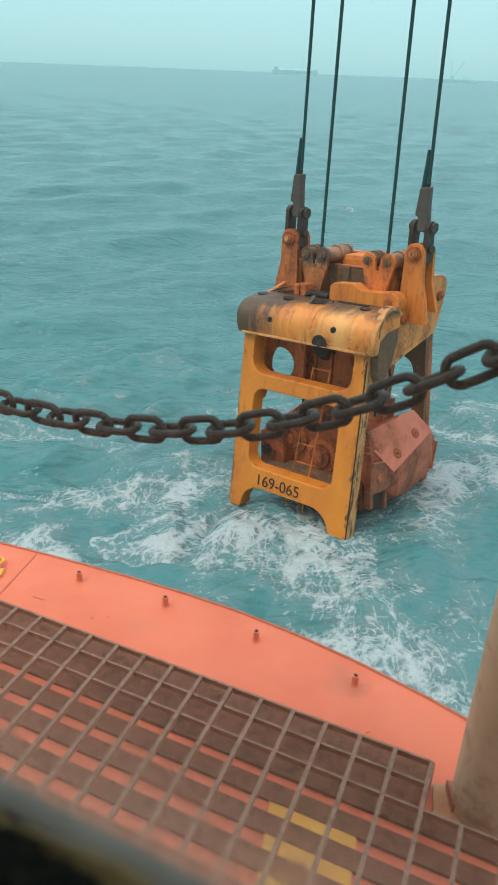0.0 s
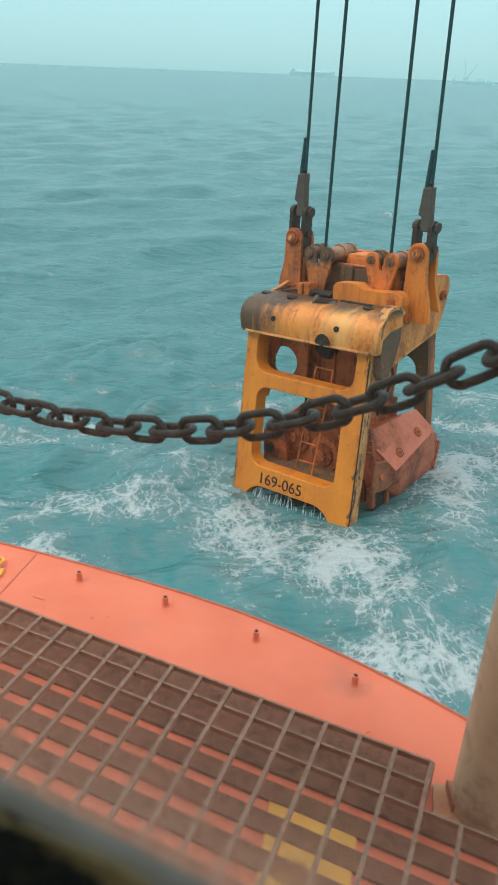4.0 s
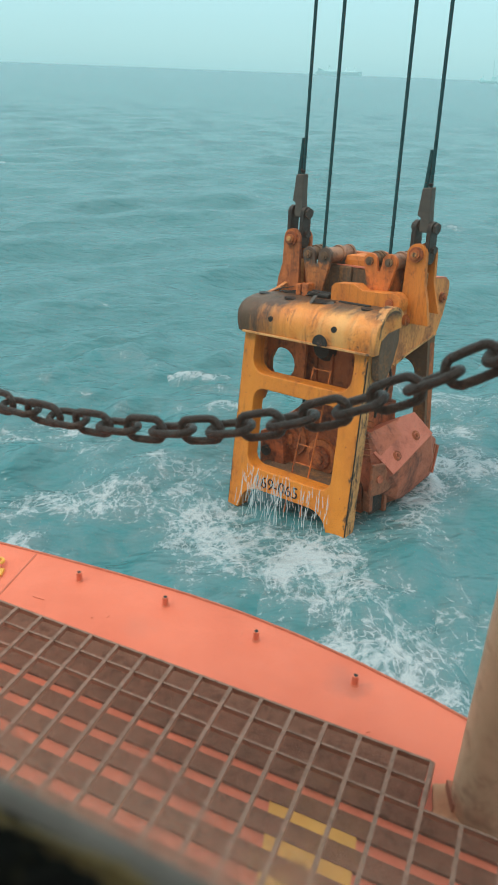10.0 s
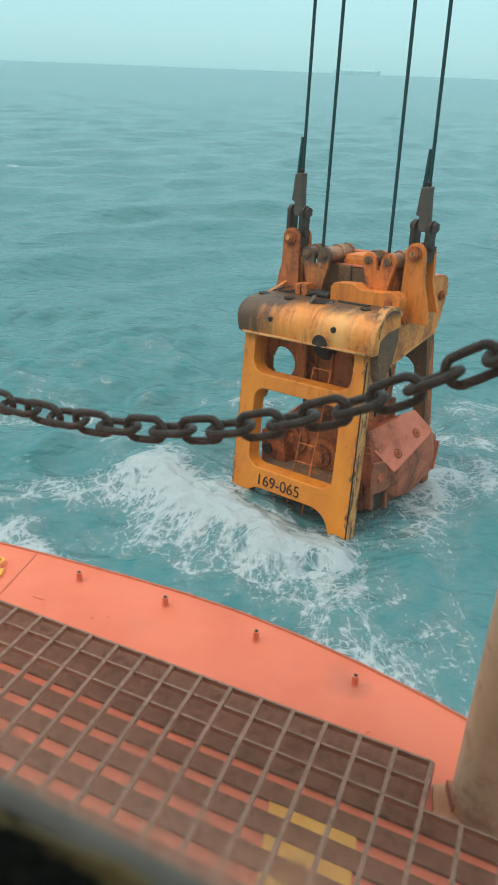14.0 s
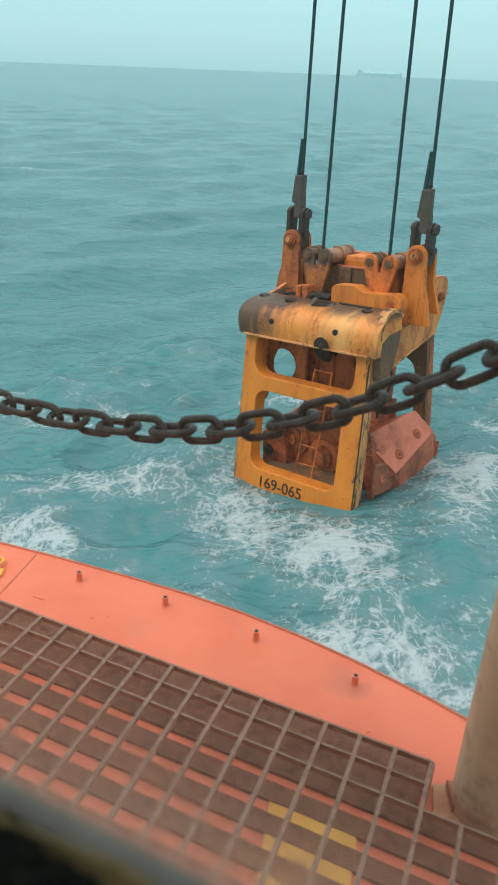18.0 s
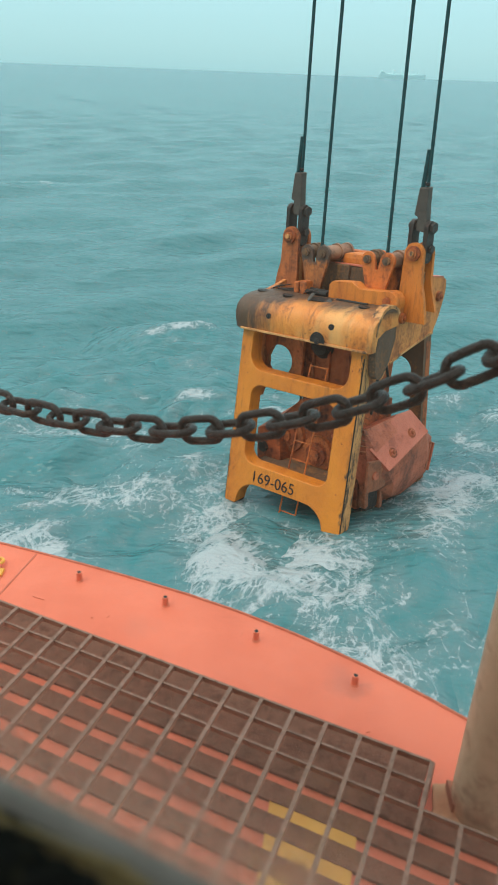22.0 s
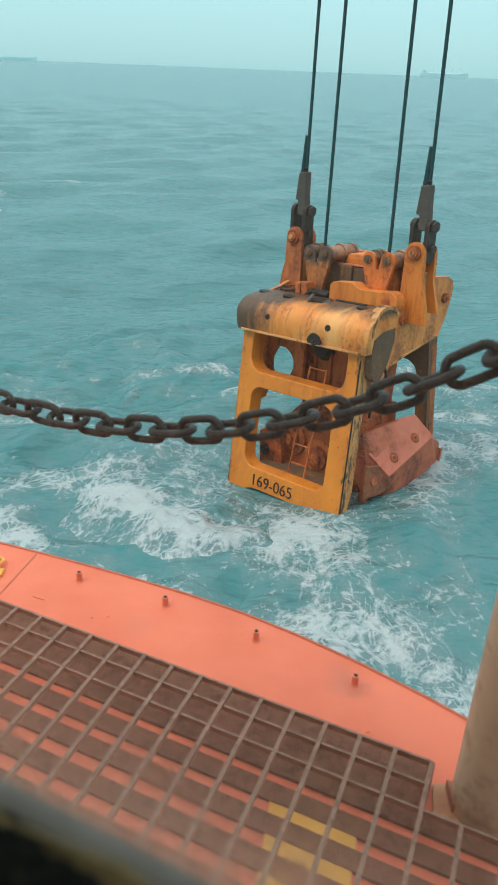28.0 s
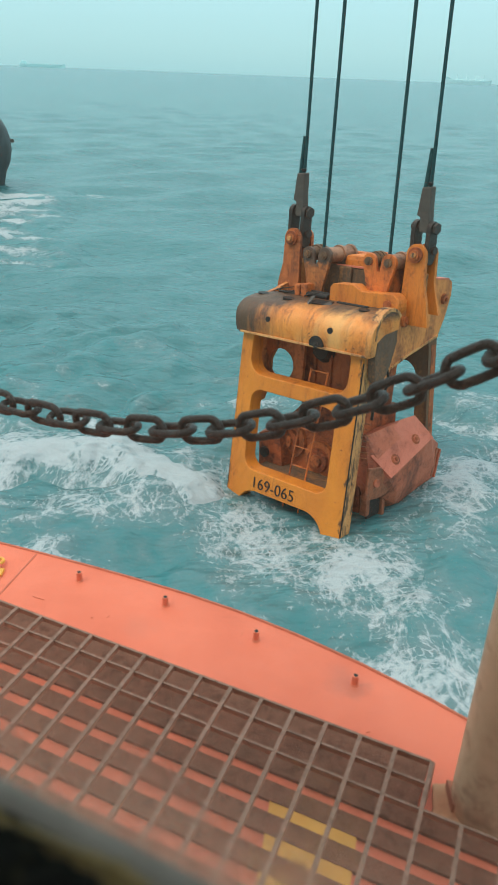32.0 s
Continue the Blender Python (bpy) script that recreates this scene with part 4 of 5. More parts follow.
for s_ in (-1, 1):
    bm = bmesh.new()
    low = [(2.32, 0.645), (2.21, 0.334), (2.04, 0.03), (1.757, -0.03), (1.486, -0.08), (1.142, -0.165), (0.733, -0.28), (0.62, -0.40), (0.45, -0.62), (0.24, -0.62)]
    if s_ < 0:
        low = [(2.33, -0.3)] + [(y, z - 0.1) for y, z in arc(1.22, -0.75, 0.62, 45, 150, 8)] + [(0.68, -0.9), (0.52, -1.2), (0.24, -1.25)]
    side = [(0.02, 0.1), (0.2, 0.5), (0.72, 0.62), (1.75, 0.93), (1.84, 0.935), (2.24, 0.90), (2.30, 0.86), (2.325, 0.78)] + low
    slab(bm, [side], lambda u, v: (s_ * 1.08, u, v), (s_ * 0.07, 0, 0))
    part("side_beam", bm, BEAM, grab, "pale orange side beam with scraped and rusted paint")
    if s_ > 0:
        bm = bmesh.new()
        slab(bm, [[(1.72, 0.935), (2.20, 0.905), (2.20, 0.93), (1.72, 0.96)]], lambda u, v: (s_ * 0.98, u, v), (s_ * 0.17, 0, 0))
        part("beam_flange", bm, SALMON, grab, "bright salmon beam top")
        bm = bmesh.new()
        slab(bm, [[(2.04, 0.03), (1.757, -0.03), (1.142, -0.165), (0.733, -0.28), (0.70, -0.25), (1.13, -0.13), (1.75, 0.005), (2.02, 0.06)]], lambda u, v: (s_ * 1.148, u, v), (s_ * 0.02, 0, 0))
        part("beam_lip", bm, PALE, grab, "worn bright lower lip of the beam")
    if s_ > 0:
        bm = bmesh.new()
        guard = arc(0.36, 0.36, 0.27, 30, 150, 8) + [(0.10, 0.22), (0.06, 0.0), (0.08, -0.2)] + arc(0.24, -0.28, 0.14, 190, 320, 6) + [(0.48, -0.18), (0.60, 0.14)]
        slab(bm, [guard], lambda u, v: (s_ * 1.155, u, v), (s_ * 0.12, 0, 0))
        ob = part("dark_guard", bm, GUARD, grab, "dark worn end guard")
        bev = ob.modifiers.new("rounded_edges", "BEVEL")
        bev.width, bev.segments, bev.limit_method = 0.03, 3, "ANGLE"
        bm = bmesh.new()
        slab(bm, [arc(0.36, 0.30, 0.36, 40, 190, 10) + arc(0.36, 0.30, 0.31, 190, 40, 10)], lambda u, v: (s_ * 1.15, u, v), (s_ * 0.14, 0, 0))
        part("guard_rim", bm, PALE, grab, "scraped rim of the end guard")
    for y, z, r in ((0.93, 0.39, 0.085), (2.08, 0.62, 0.085)):
        bm = bmesh.new()
        rod(bm, (s_ * 1.13, y, z), (s_ * 1.20, y, z), r, r * 0.92, 20)
        pin = part("side_pin", bm, RUSTY, grab, "rusty round pin", True)
        bm = bmesh.new()
        rod(bm, (s_ * 1.19, y, z), (s_ * 1.225, y, z), r * 0.4, None, 8)
        part("pin_nut", bm, INNER, pin)
    lx, lz = (-1.05, 0.0) if s_ < 0 else (1.21, -0.06)
    for y, low in ((0.98, 0.40), (1.28, 0.55)):
        bm = bmesh.new()
        lug = arc(0, 1.40, 0.155, -5, 185, 14) + [(-0.17, 1.0), (-0.24, 0.75), (-0.30, low), (0.18, low), (0.17, 1.0)]
        slab(bm, [[(lx + (u if s_ < 0 else -u), v + lz) for u, v in lug]], lambda u, v: (u, y, v), (0, 0.07, 0))
        ob = part("lug_plate", bm, RUSTY if s_ < 0 else ARM, grab, "rusty orange lifting lug")
        bev = ob.modifiers.new("rounded_edges", "BEVEL")
        bev.width, bev.segments, bev.limit_method = 0.015, 2, "ANGLE"
    bm = bmesh.new()
    box(bm, (lx + 0.05, 1.16, 0.72), (0.05, 0.24, 0.7), 0.01)
    part("lug_rib", bm, PALE, grab, "scraped lug web")
    for r, y0, mat in ((0.11, 0.86, INNER), (0.07, 0.83, RUSTY), (0.035, 0.80, PALE)):
        bm = bmesh.new()
        rod(bm, (lx, y0 + 0.08, 1.40 + lz), (lx, 1.40, 1.40 + lz), r, None, 24)
        part("lug_pin", bm, mat, grab, "rusty lug pin", True)

for pts in (((1.23, 0.46, -0.20), (1.26, 0.52, -0.42), (1.22, 0.44, -0.64), (1.17, 0.50, -0.80)), ((1.22, 0.22, -0.32), (1.24, 0.30, -0.52), (1.21, 0.25, -0.76), (1.17, 0.30, -0.98))):
    bm = bmesh.new()
    for p, q in zip(pts, pts[1:]):
        rod(bm, p, q, 0.022, None, 8)
    part("side_hose", bm, GREASE_AND_SHADE, grab, "black hanging hose", True)

# rope guides on top
for xa, xb, back in ((-0.60, -0.29, 1.55), (0.53, 0.86, 1.45)):
    for x, r, reach in ((xa, 0.10, 0.5), (xb, 0.115, 1.0)):
        bm = bmesh.new()
        ye = 0.86 + (back - 0.86) * reach
        rod(bm, (x, 0.86, 1.20), (x, ye, 1.22), r, None, 24)
        for yy in (ye - 0.05, 0.86 + (ye - 0.86) * 0.5):
            rod(bm, (x, yy, 1.215), (x, yy + 0.05, 1.22), r + 0.018, None, 24)
        roller = part("guide_roller", bm, CASING if x == xa else ROLLER, grab, "rusty rope guide roller", True)
        for rr, yy, mat in ((0.062, 0.80, CASING), (0.03, 0.78, GUARD)):
            bm = bmesh.new()
            rod(bm, (x, yy, 1.20), (x, 0.90, 1.20), rr, None, 14)
            part("roller_pin", bm, mat, roller, "", True)
    mid = (xa + xb) / 2
    for yy in (0.84, 1.22):
        bm = bmesh.new()
        cheek = arc(xb, 1.20, 0.125, -30, 155, 9) + [(mid + 0.02, 1.06), (mid - 0.02, 1.06)] + arc(xa, 1.20, 0.115, 25, 210, 9) + [(mid - 0.16, 0.74), (mid - 0.13, 0.58), (mid + 0.13, 0.58), (mid + 0.16, 0.74)]
        slab(bm, [cheek], lambda u, v: (u, yy, v), (0, 0.06, 0))
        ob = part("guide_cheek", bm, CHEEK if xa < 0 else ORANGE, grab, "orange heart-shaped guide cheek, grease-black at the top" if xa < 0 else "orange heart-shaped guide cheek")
        bev = ob.modifiers.new("rounded_edges", "BEVEL")
        bev.width, bev.segments, bev.limit_method = 0.012, 2, "ANGLE"
bm = bmesh.new()
box(bm, (0.12, 1.45, 1.09), (0.58, 0.46, 0.26), 0.08)
part("guide_housing", bm, ARM, grab, "faded orange guide housing")
# solid dark box drawn where a gap lies in shade
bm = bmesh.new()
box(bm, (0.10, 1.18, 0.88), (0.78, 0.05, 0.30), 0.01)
part("opening_shade", bm, CASING, grab, "dark box for shade in an opening")
bm = bmesh.new()
box(bm, (0.10, 1.165, 1.05), (0.70, 0.05, 0.03), 0.006)
part("bright_edge", bm, SALMON, grab, "bright salmon top edge")
bm = bmesh.new()
box(bm, (0.0, 1.2, 0.50), (2.1, 1.5, 0.12), 0.01)
part("top_deck", bm, GREASE_AND_SHADE, grab, "grease-blackened top plate")
bm = bmesh.new()
slab(bm, [[(0.02, 0.5), (0.02, 0.78), (0.08, 0.84), (0.42, 0.86), (0.58, 0.78), (0.94, 0.79)] + arc(1.05, 0.64, 0.165, 85, -60, 8) + [(1.0, 0.46)]], lambda u, v: (u, 0.62, v), (0, 0.26, 0))
ob = part("arm_block", bm, ARM, grab, "orange arm block with rounded end")
bev = ob.modifiers.new("rounded_edges", "BEVEL")
bev.width, bev.segments, bev.limit_method = 0.02, 2, "ANGLE"
bm = bmesh.new()
rod(bm, (1.05, 0.58, 0.65), (1.05, 0.66, 0.65), 0.06, None, 16)
part("arm_pin", bm, INNER, grab, "", True)
for c, size in (((-0.58, 0.68, 0.66), (0.10, 0.2, 0.20)), ((-0.44, 0.66, 0.66), (0.12, 0.2, 0.24)), ((0.0, 1.75, 0.98), (1.5, 0.22, 0.5)), ((-0.2, 1.35, 0.8), (0.5, 0.5, 0.5)), ((0.75, 1.45, 0.75), (0.4, 0.4, 0.4))):
    bm = bmesh.new()
    box(bm, c, size, 0.03)
    part("top_block", bm, ORANGE if size[1] < 0.3 else CASING, grab)
# inside: sheave housing, lower head, buckets, ladder
bm = bmesh.new()
house = [(-0.96, 0.45), (-0.88, 0.0), (-0.76, -0.35), (-0.58, -0.6), (-0.50, -1.05), (0.78, -1.05), (0.85, 0.45)]
slab(bm, [house], lambda u, v: (u, 0.78, v), (0, 0.7, 0))
part("sheave_housing", bm, INNER, grab, "red-brown rusted sheave housing")
# added plate; its round hole stands for the arch further back
bm = bmesh.new()
slab(bm, [[(-1.078, -1.0), (-0.45, -1.0), (-0.32, -0.7), (-0.30, 0.25), (-1.078, 0.25)], arc(-0.775, -0.55, 0.26, 0, 360, 24, 0.26)[:-1]], lambda u, v: (u, 0.52, v), (0, 0.06, 0))
part("added_arch_plate", bm, RUSTY, grab, "rust-brown added plate whose round hole stands for the arch behind")
for x in (-0.25, 0.05, 0.45):
    bm = bmesh.new()
    box(bm, (x, 0.76, -0.35), (0.045, 0.06, 1.3), 0.008)
    part("housing_rib", bm, INNER, grab)
bm = bmesh.new()
rod(bm, (-0.11, 0.66, -0.22), (-0.11, 0.80, -0.22), 0.15, 0.23, 24)
part("grease_boss", bm, GREASE_AND_SHADE, grab, "black greasy sheave boss", True)
for x, y in ((-0.52, 0.85), (-0.44, 0.88), (-0.36, 0.86)):
    bm = bmesh.new()
    rod(bm, (x, y, 0.4), (x, y, -1.9), 0.024, None, 8)
    part("fall_rope", bm, ROPE, grab, "dark wire fall", True)
bm = bmesh.new()
slab(bm, [[(-0.75, -1.55), (-0.35, -1.15), (0.0, -1.05), (0.82, -1.05), (0.9, -2.75), (-0.85, -2.75)]], lambda u, v: (u, 0.62, v), (0, 0.95, 0))
part("lower_head", bm, INNER, grab, "red-brown lower head")
for x, z in ((0.09, -1.99), (-0.52, -1.80)):
    for r, y0, mat in ((0.30, 0.56, RUSTY), (0.19, 0.50, INNER), (0.10, 0.45, RUSTY)):
        bm = bmesh.new()
        rod(bm, (x, y0, z), (x, 0.66, z), r, r + 0.02, 28)
        part("boss_ring", bm, mat, grab, "", True)
bm = bmesh.new()
for v in ((-1.02, 0.35, -1.75), (-0.55, 0.30, -1.55), (-0.5, 0.35, -2.2), (-1.0, 0.35, -2.35), (-1.0, 1.6, -1.5), (-0.5, 1.7, -1.4), (-0.5, 1.4, -2.8), (-0.95, 1.3, -2.8)):
    bm.verts.new(v)
bmesh.ops.convex_hull(bm, input=bm.verts[:])
part("bucket_corner", bm, INNER, grab, "red-brown corner of the closed bucket")
# black disc standing for the dark inside of a hole
bm = bmesh.new()
rod(bm, (-0.86, 0.28, -2.05), (-0.85, 0.42, -2.03), 0.09, None, 18)
part("bucket_hole_disc", bm, GREASE_AND_SHADE, grab)
bm = bmesh.new()
box(bm, (-0.02, 0.28, -2.235), (1.62, 0.55, 0.03), 0.004)
part("inner_sill", bm, CASING, grab, "dark wet inner sill")
# the closed bucket shell with its wear plate, which bulges out between the posts
PLATE = [Vector(v) for v in ((1.12, 0.434, -1.61), (1.065, 1.271, -1.225), (1.134, 1.609, -1.203), (1.416, 1.791, -1.547), (1.397, 0.63, -1.942))]
PN = Vector((0.807, -0.202, 0.555))
bm = bmesh.new()
for v in [v - PN * 0.03 for v in PLATE] + [Vector(v) for v in ((1.214, 2.42, -1.84), (1.25, 2.40, -2.40), (1.02, 0.40, -1.30), (0.85, 1.584, -1.36), (1.20, 0.42, -2.15), (1.38, 0.90, -2.25), (1.30, 1.0, -2.5), (0.3, 2.2, -1.7), (0.3, 0.6, -1.6), (0.5, 1.2, -3.1), (1.0, 2.2, -2.9))]:
    bm.verts.new(v)
bmesh.ops.convex_hull(bm, input=bm.verts[:])
bucket = part("bucket_shell", bm, BUCKET, grab, "faceted red-oxide bucket shell")
bm = bmesh.new()
for v in PLATE:
    bm.verts.new(v - PN * 0.02)
    bm.verts.new(v + PN * 0.03)
bmesh.ops.convex_hull(bm, input=bm.verts[:])
ob = part("wear_plate", bm, SALMON, bucket, "flat faded salmon wear plate")
bev = ob.modifiers.new("rounded_edges", "BEVEL")
bev.width, bev.segments, bev.limit_method = 0.012, 2, "ANGLE"
for c in ((1.302, 1.415, -1.517), (1.299, 0.858, -1.717)):
    c = Vector(c) + PN * 0.03
    for r0, r1, h0, h1, mat in ((0.085, 0.08, 0.0, 0.008, INNER), (0.06, 0.055, 0.006, 0.022, BUCKET), (0.035, 0.03, 0.02, 0.038, INNER)):
        bm = bmesh.new()
        rod(bm, c + PN * h0, c + PN * h1, r0, r1, 6 if r0 < 0.07 else 14)
        part("plate_bolt", bm, mat, bucket, "red-brown bolt head in its recess")
# side flange, ribs and teeth below the plate
bm = bmesh.new()
slab(bm, [[(0.20, -1.70), (0.50, -1.74), (0.72, -2.10), (0.70, -2.22), (0.45, -2.25), (0.20, -2.22)]], lambda u, v: (1.21 + 0.1 * u, u, v), (0.05, 0, 0))
ob = part("bucket_flange", bm, FLANGE, bucket, "orange-brown flange under the wear plate")
bev = ob.modifiers.new("rounded_edges", "BEVEL")
bev.width, bev.segments, bev.limit_method = 0.015, 2, "ANGLE"
bm = bmesh.new()
rod(bm, (1.26, 0.40, -1.98), (1.33, 0.38, -1.97), 0.07, 0.06, 14)
part("flange_boss", bm, BUCKET, bucket, "", True)
for y0, w_, deep_ in ((0.36, 0.10, 0.34), (0.78, 0.08, 0.46), (1.02, 0.06, 0.30)):
    bm = bmesh.new()
    box(bm, (1.14 + 0.05 * y0, y0, -2.2 - deep_ / 2), (0.12, w_, deep_), 0.012, pose(0, 0, 0, 5))
    part("bucket_rib", bm, FLANGE, bucket, "orange-brown rib")
# black box put in for the shade between the ribs
bm = bmesh.new()
box(bm, (1.17, 0.58, -2.42), (0.04, 0.34, 0.40), 0.01)
part("rib_recess_shade", bm, GREASE_AND_SHADE, bucket, "black box for shade between the ribs")
for k_ in range(4):
    bm = bmesh.new()
    box(bm, (1.255 + 0.004 * k_, 2.02 + 0.11 * k_, -2.02 - 0.05 * k_), (0.05, 0.05, 0.50), 0.008, pose(0, 0, 0, -12))
    part("corner_slat", bm, BUCKET if k_ % 2 else FLANGE, bucket)
# solid black disc, drawn as the lifting hole's shaded inside
bm = bmesh.new()
rod(bm, (1.00, 0.96, -1.46), (1.02, 0.88, -1.36), 0.085, None, 20)
part("lifting_hole_disc", bm, GREASE_AND_SHADE, bucket, "black disc for shade in the lifting hole")
for k_ in range(7):
    bm = bmesh.new()
    z = -1.0 - 0.09 * k_
    rod(bm, (1.02, 0.22 - SP * -z, z), (1.10, 0.40, z - 0.10), 0.010, None, 6)
    part("side_rung", bm, RUSTY, grab)
ladder = new("ladder")
ladder.parent = grab
tagged(ladder, "thin rusty steel ladder")
for x in (0.05, 0.37):
    bm = bmesh.new()
    rod(bm, (x, FT + 0.02 - SP * 0.42, -0.42), (x - 0.25, FT + 0.02 - SP * 2.94, -2.98), 0.015, None, 8)
    part("stile", bm, ORANGE, ladder)
for i in range(9):
    z = -0.44 - 0.31 * i
    bm = bmesh.new()
    rod(bm, (0.09 + 0.098 * z, FT + 0.02 + SP * z, z), (0.41 + 0.098 * z, FT + 0.02 + SP * z, z), 0.012, None, 8)
    part("rung", bm, ORANGE, ladder)

fc = bpy.data.curves.new("number", "FONT")
fc.body, fc.size, fc.space_character, fc.extrude, fc.align_x, fc.align_y = "169-065", 0.27, 1.0, 0.004, "CENTER", "CENTER"
fc.offset = -0.002
tmp = new("number_tmp", fc)
number_mesh = bpy.data.meshes.new_from_object(tmp.evaluated_get(bpy.context.evaluated_depsgraph_get()))
bpy.data.objects.remove(tmp)
number_mesh.materials.clear()
number_mesh.materials.append(GREASE_AND_SHADE)
number = new("number", number_mesh)
number.parent = grab
number.matrix_basis = Matrix.Translation((-0.2, -SP * 2.37 - 0.008, -2.37)) @ pose(0, 0, 0, 90 - 5.6)
tagged(number, "black stencilled number")

# water that runs off the lower beam as the frame comes up
SPRAY, sn, sl, sp_ = nodes_of("white_running_water")
sp_.inputs["Base Color"].default_value = (0.80, 0.86, 0.86, 1)
sp_.inputs["Roughness"].default_value = 0.35
clear_ = sn.new("ShaderNodeBsdfTransparent")
half_ = sn.new("ShaderNodeMixShader")
half_.inputs[0].default_value = 0.33
sl.new(clear_.outputs[0], half_.inputs[1])
sl.new(sp_.outputs[0], half_.inputs[2])
sl.new(half_.outputs[0], sn["Material Output"].inputs[0])
streams = thing("running_water", "white streaks of sea water running off the grab beam", "water")
drip = random.Random(77)
for k_ in range(5):
    bm = bmesh.new()
    for i in range(18 if k_ < 3 else 9):
        x = -0.92 + 0.37 * k_ + drip.uniform(0, 0.37)
        z = drip.uniform(-2.35, -2.12)
        for j in range(drip.randint(2, 4)):
            ln = drip.uniform(0.08, 0.28)
            y = SP * z - 0.03 - 0.05 * j
            rod(bm, (x, y, z), (x + drip.gauss(0, 0.03), y - 0.02, z - ln), drip.uniform(0.002, 0.0045), drip.uniform(0.004, 0.009), 5)
            z -= ln + drip.uniform(0.0, 0.06)
            x += drip.gauss(0, 0.02)
            if z < -2.85:
                break
    part("streak", bm, SPRAY, streams)

# ---- ropes ----
LUGS = ((-1.06, 1.16, 1.36), (1.20, 1.16, 1.30))
GUIDES = ((-0.44, 1.02, 1.22), (0.72, 1.08, 1.22))
hoists = []
for p, tall in zip(LUGS, (0.91, 0.85)):
    SHORT = Matrix.Diagonal((1, 1, tall, 1))
    rope = thing("hoist_rope", "dark hoist wire with tapered socket and shackle", "wire rope", "wires that carry the grab")
    bm = bmesh.new()
    rod(bm, (0.02, 0, 0.9), (0.02, 0, 22), 0.025, None, 12)
    part("wire", bm, ROPE, rope, "", True)
    bm = bmesh.new()
    rod(bm, (-0.055, 0, 1.10), (-0.02, 0, 1.72), 0.034, 0.030, 12)
    part("wire_tail", bm, ROPE, rope, "clamped tail of the wire", True, SHORT)
    bm = bmesh.new()
    slab(bm, [[(-0.115, 0.68), (-0.075, 1.13), (0.07, 1.15), (0.075, 0.85), (0.10, 0.42), (-0.06, 0.42), (-0.06, 0.66)]], lambda u, v: (u, -0.07, v), (0, 0.14, 0))
    ob = part("socket", bm, SOCKET, rope, "brown weathered wedge socket", False, SHORT)
    bev = ob.modifiers.new("rounded_edges", "BEVEL")
    bev.width, bev.segments, bev.limit_method = 0.018, 2, "ANGLE"
    bm = bmesh.new()
    box(bm, (0.035, -0.035, 1.19), (0.05, 0.06, 0.05), 0.01)
    part("wire_clamp", bm, GREASE_AND_SHADE, rope, "", False, SHORT)
    for x in (-0.12, 0.12):
        bm = bmesh.new()
        slab(bm, [arc(0, 0.50, 0.11, 0, 180, 8) + arc(0, 0.0, 0.11, 180, 360, 8)], lambda u, v: (x - 0.035, u, v), (0.07, 0, 0))
        ob = part("shackle_plate", bm, LINK, rope, "dark steel shackle plate", False, SHORT)
        bev = ob.modifiers.new("rounded_edges", "BEVEL")
        bev.width, bev.segments, bev.limit_method = 0.02, 2, "ANGLE"
    for z, r in ((0.50, 0.065), (0.14, 0.04)):
        bm = bmesh.new()
        rod(bm, (-0.19, 0, z), (0.19, 0, z), r, None, 16)
        rod(bm, (0.17, 0, z), (0.21, 0, z), r + 0.03, None, 6)
        part("shackle_pin", bm, LINK, rope, "", True, SHORT)
    for z in (0.05, -0.15):
        bm = bmesh.new()
        ring(bm, (0.21, 0.02, z), (0, 0, 1.0001), 0.035, 0.012, 0.02, 16, 6)
        part("keeper_link", bm, LINK, rope, "", True, SHORT)
    hoists.append(rope)
closers = []
for p in GUIDES:
    rope = thing("closing_rope", "dark closing wire running into the grab", "wire rope", "wires that carry the grab")
    bm = bmesh.new()
    rod(bm, (0, 0, -0.5), (0, 0, 22), 0.025, None, 12)
    part("wire", bm, ROPE, rope, "", True)
    closers.append(rope)

# ---- far vessels ----
def bow_height(x, y):
    return heights(x, y, WASH) * 0.6 - 0.8 * np.clip((np.maximum(np.abs(x) / 4.5, np.abs(y) / 13) - 0.5) / 0.5, 0, 1) ** 1.5


def bow_foam(x, y, z):
    head = np.exp(-((x - 0.4) / 1.5) ** 2 - ((y - 5.2) / 1.8) ** 2)
    return (1.15 * lumps(x, y, 31, 34, (-3.0, 2.4, -12, 7), (0.4, 1.3)) + 1.1 * head) * np.exp(-(x / 3.2) ** 4)


bow_wash = sheet("wash", np.linspace(-4.5, 4.5, 80), np.linspace(-13, 13, 200), bow_height, bow_foam, "white wash trailing from the moored vessel")
def hull_mesh(length, beam, deep, sheer):
    bm = bmesh.new()
    sec = []
    for x, w, lift in ((-0.5, 0.8, 0.0), (-0.46, 0.95, 0.0), (-0.2, 1.0, 0.0), (0.3, 1.0, 0.0), (0.43, 0.7, 0.3), (0.5, 0.08, 1.0)):
        y = beam / 2 * w
        sec.append([bm.verts.new((x * length, sy * y * k, z)) for sy, k, z in ((-1, 0.85, -2), (-1, 1, deep + sheer * lift), (1, 1, deep + sheer * lift), (1, 0.85, -2))])
    for a, c in zip(sec, sec[1:]):
        for i in range(4):
            bm.faces.new((a[i], a[(i + 1) % 4], c[(i + 1) % 4], c[i]))
    bm.faces.new(sec[0])
    bm.faces.new(sec[-1][::-1])
    return bm


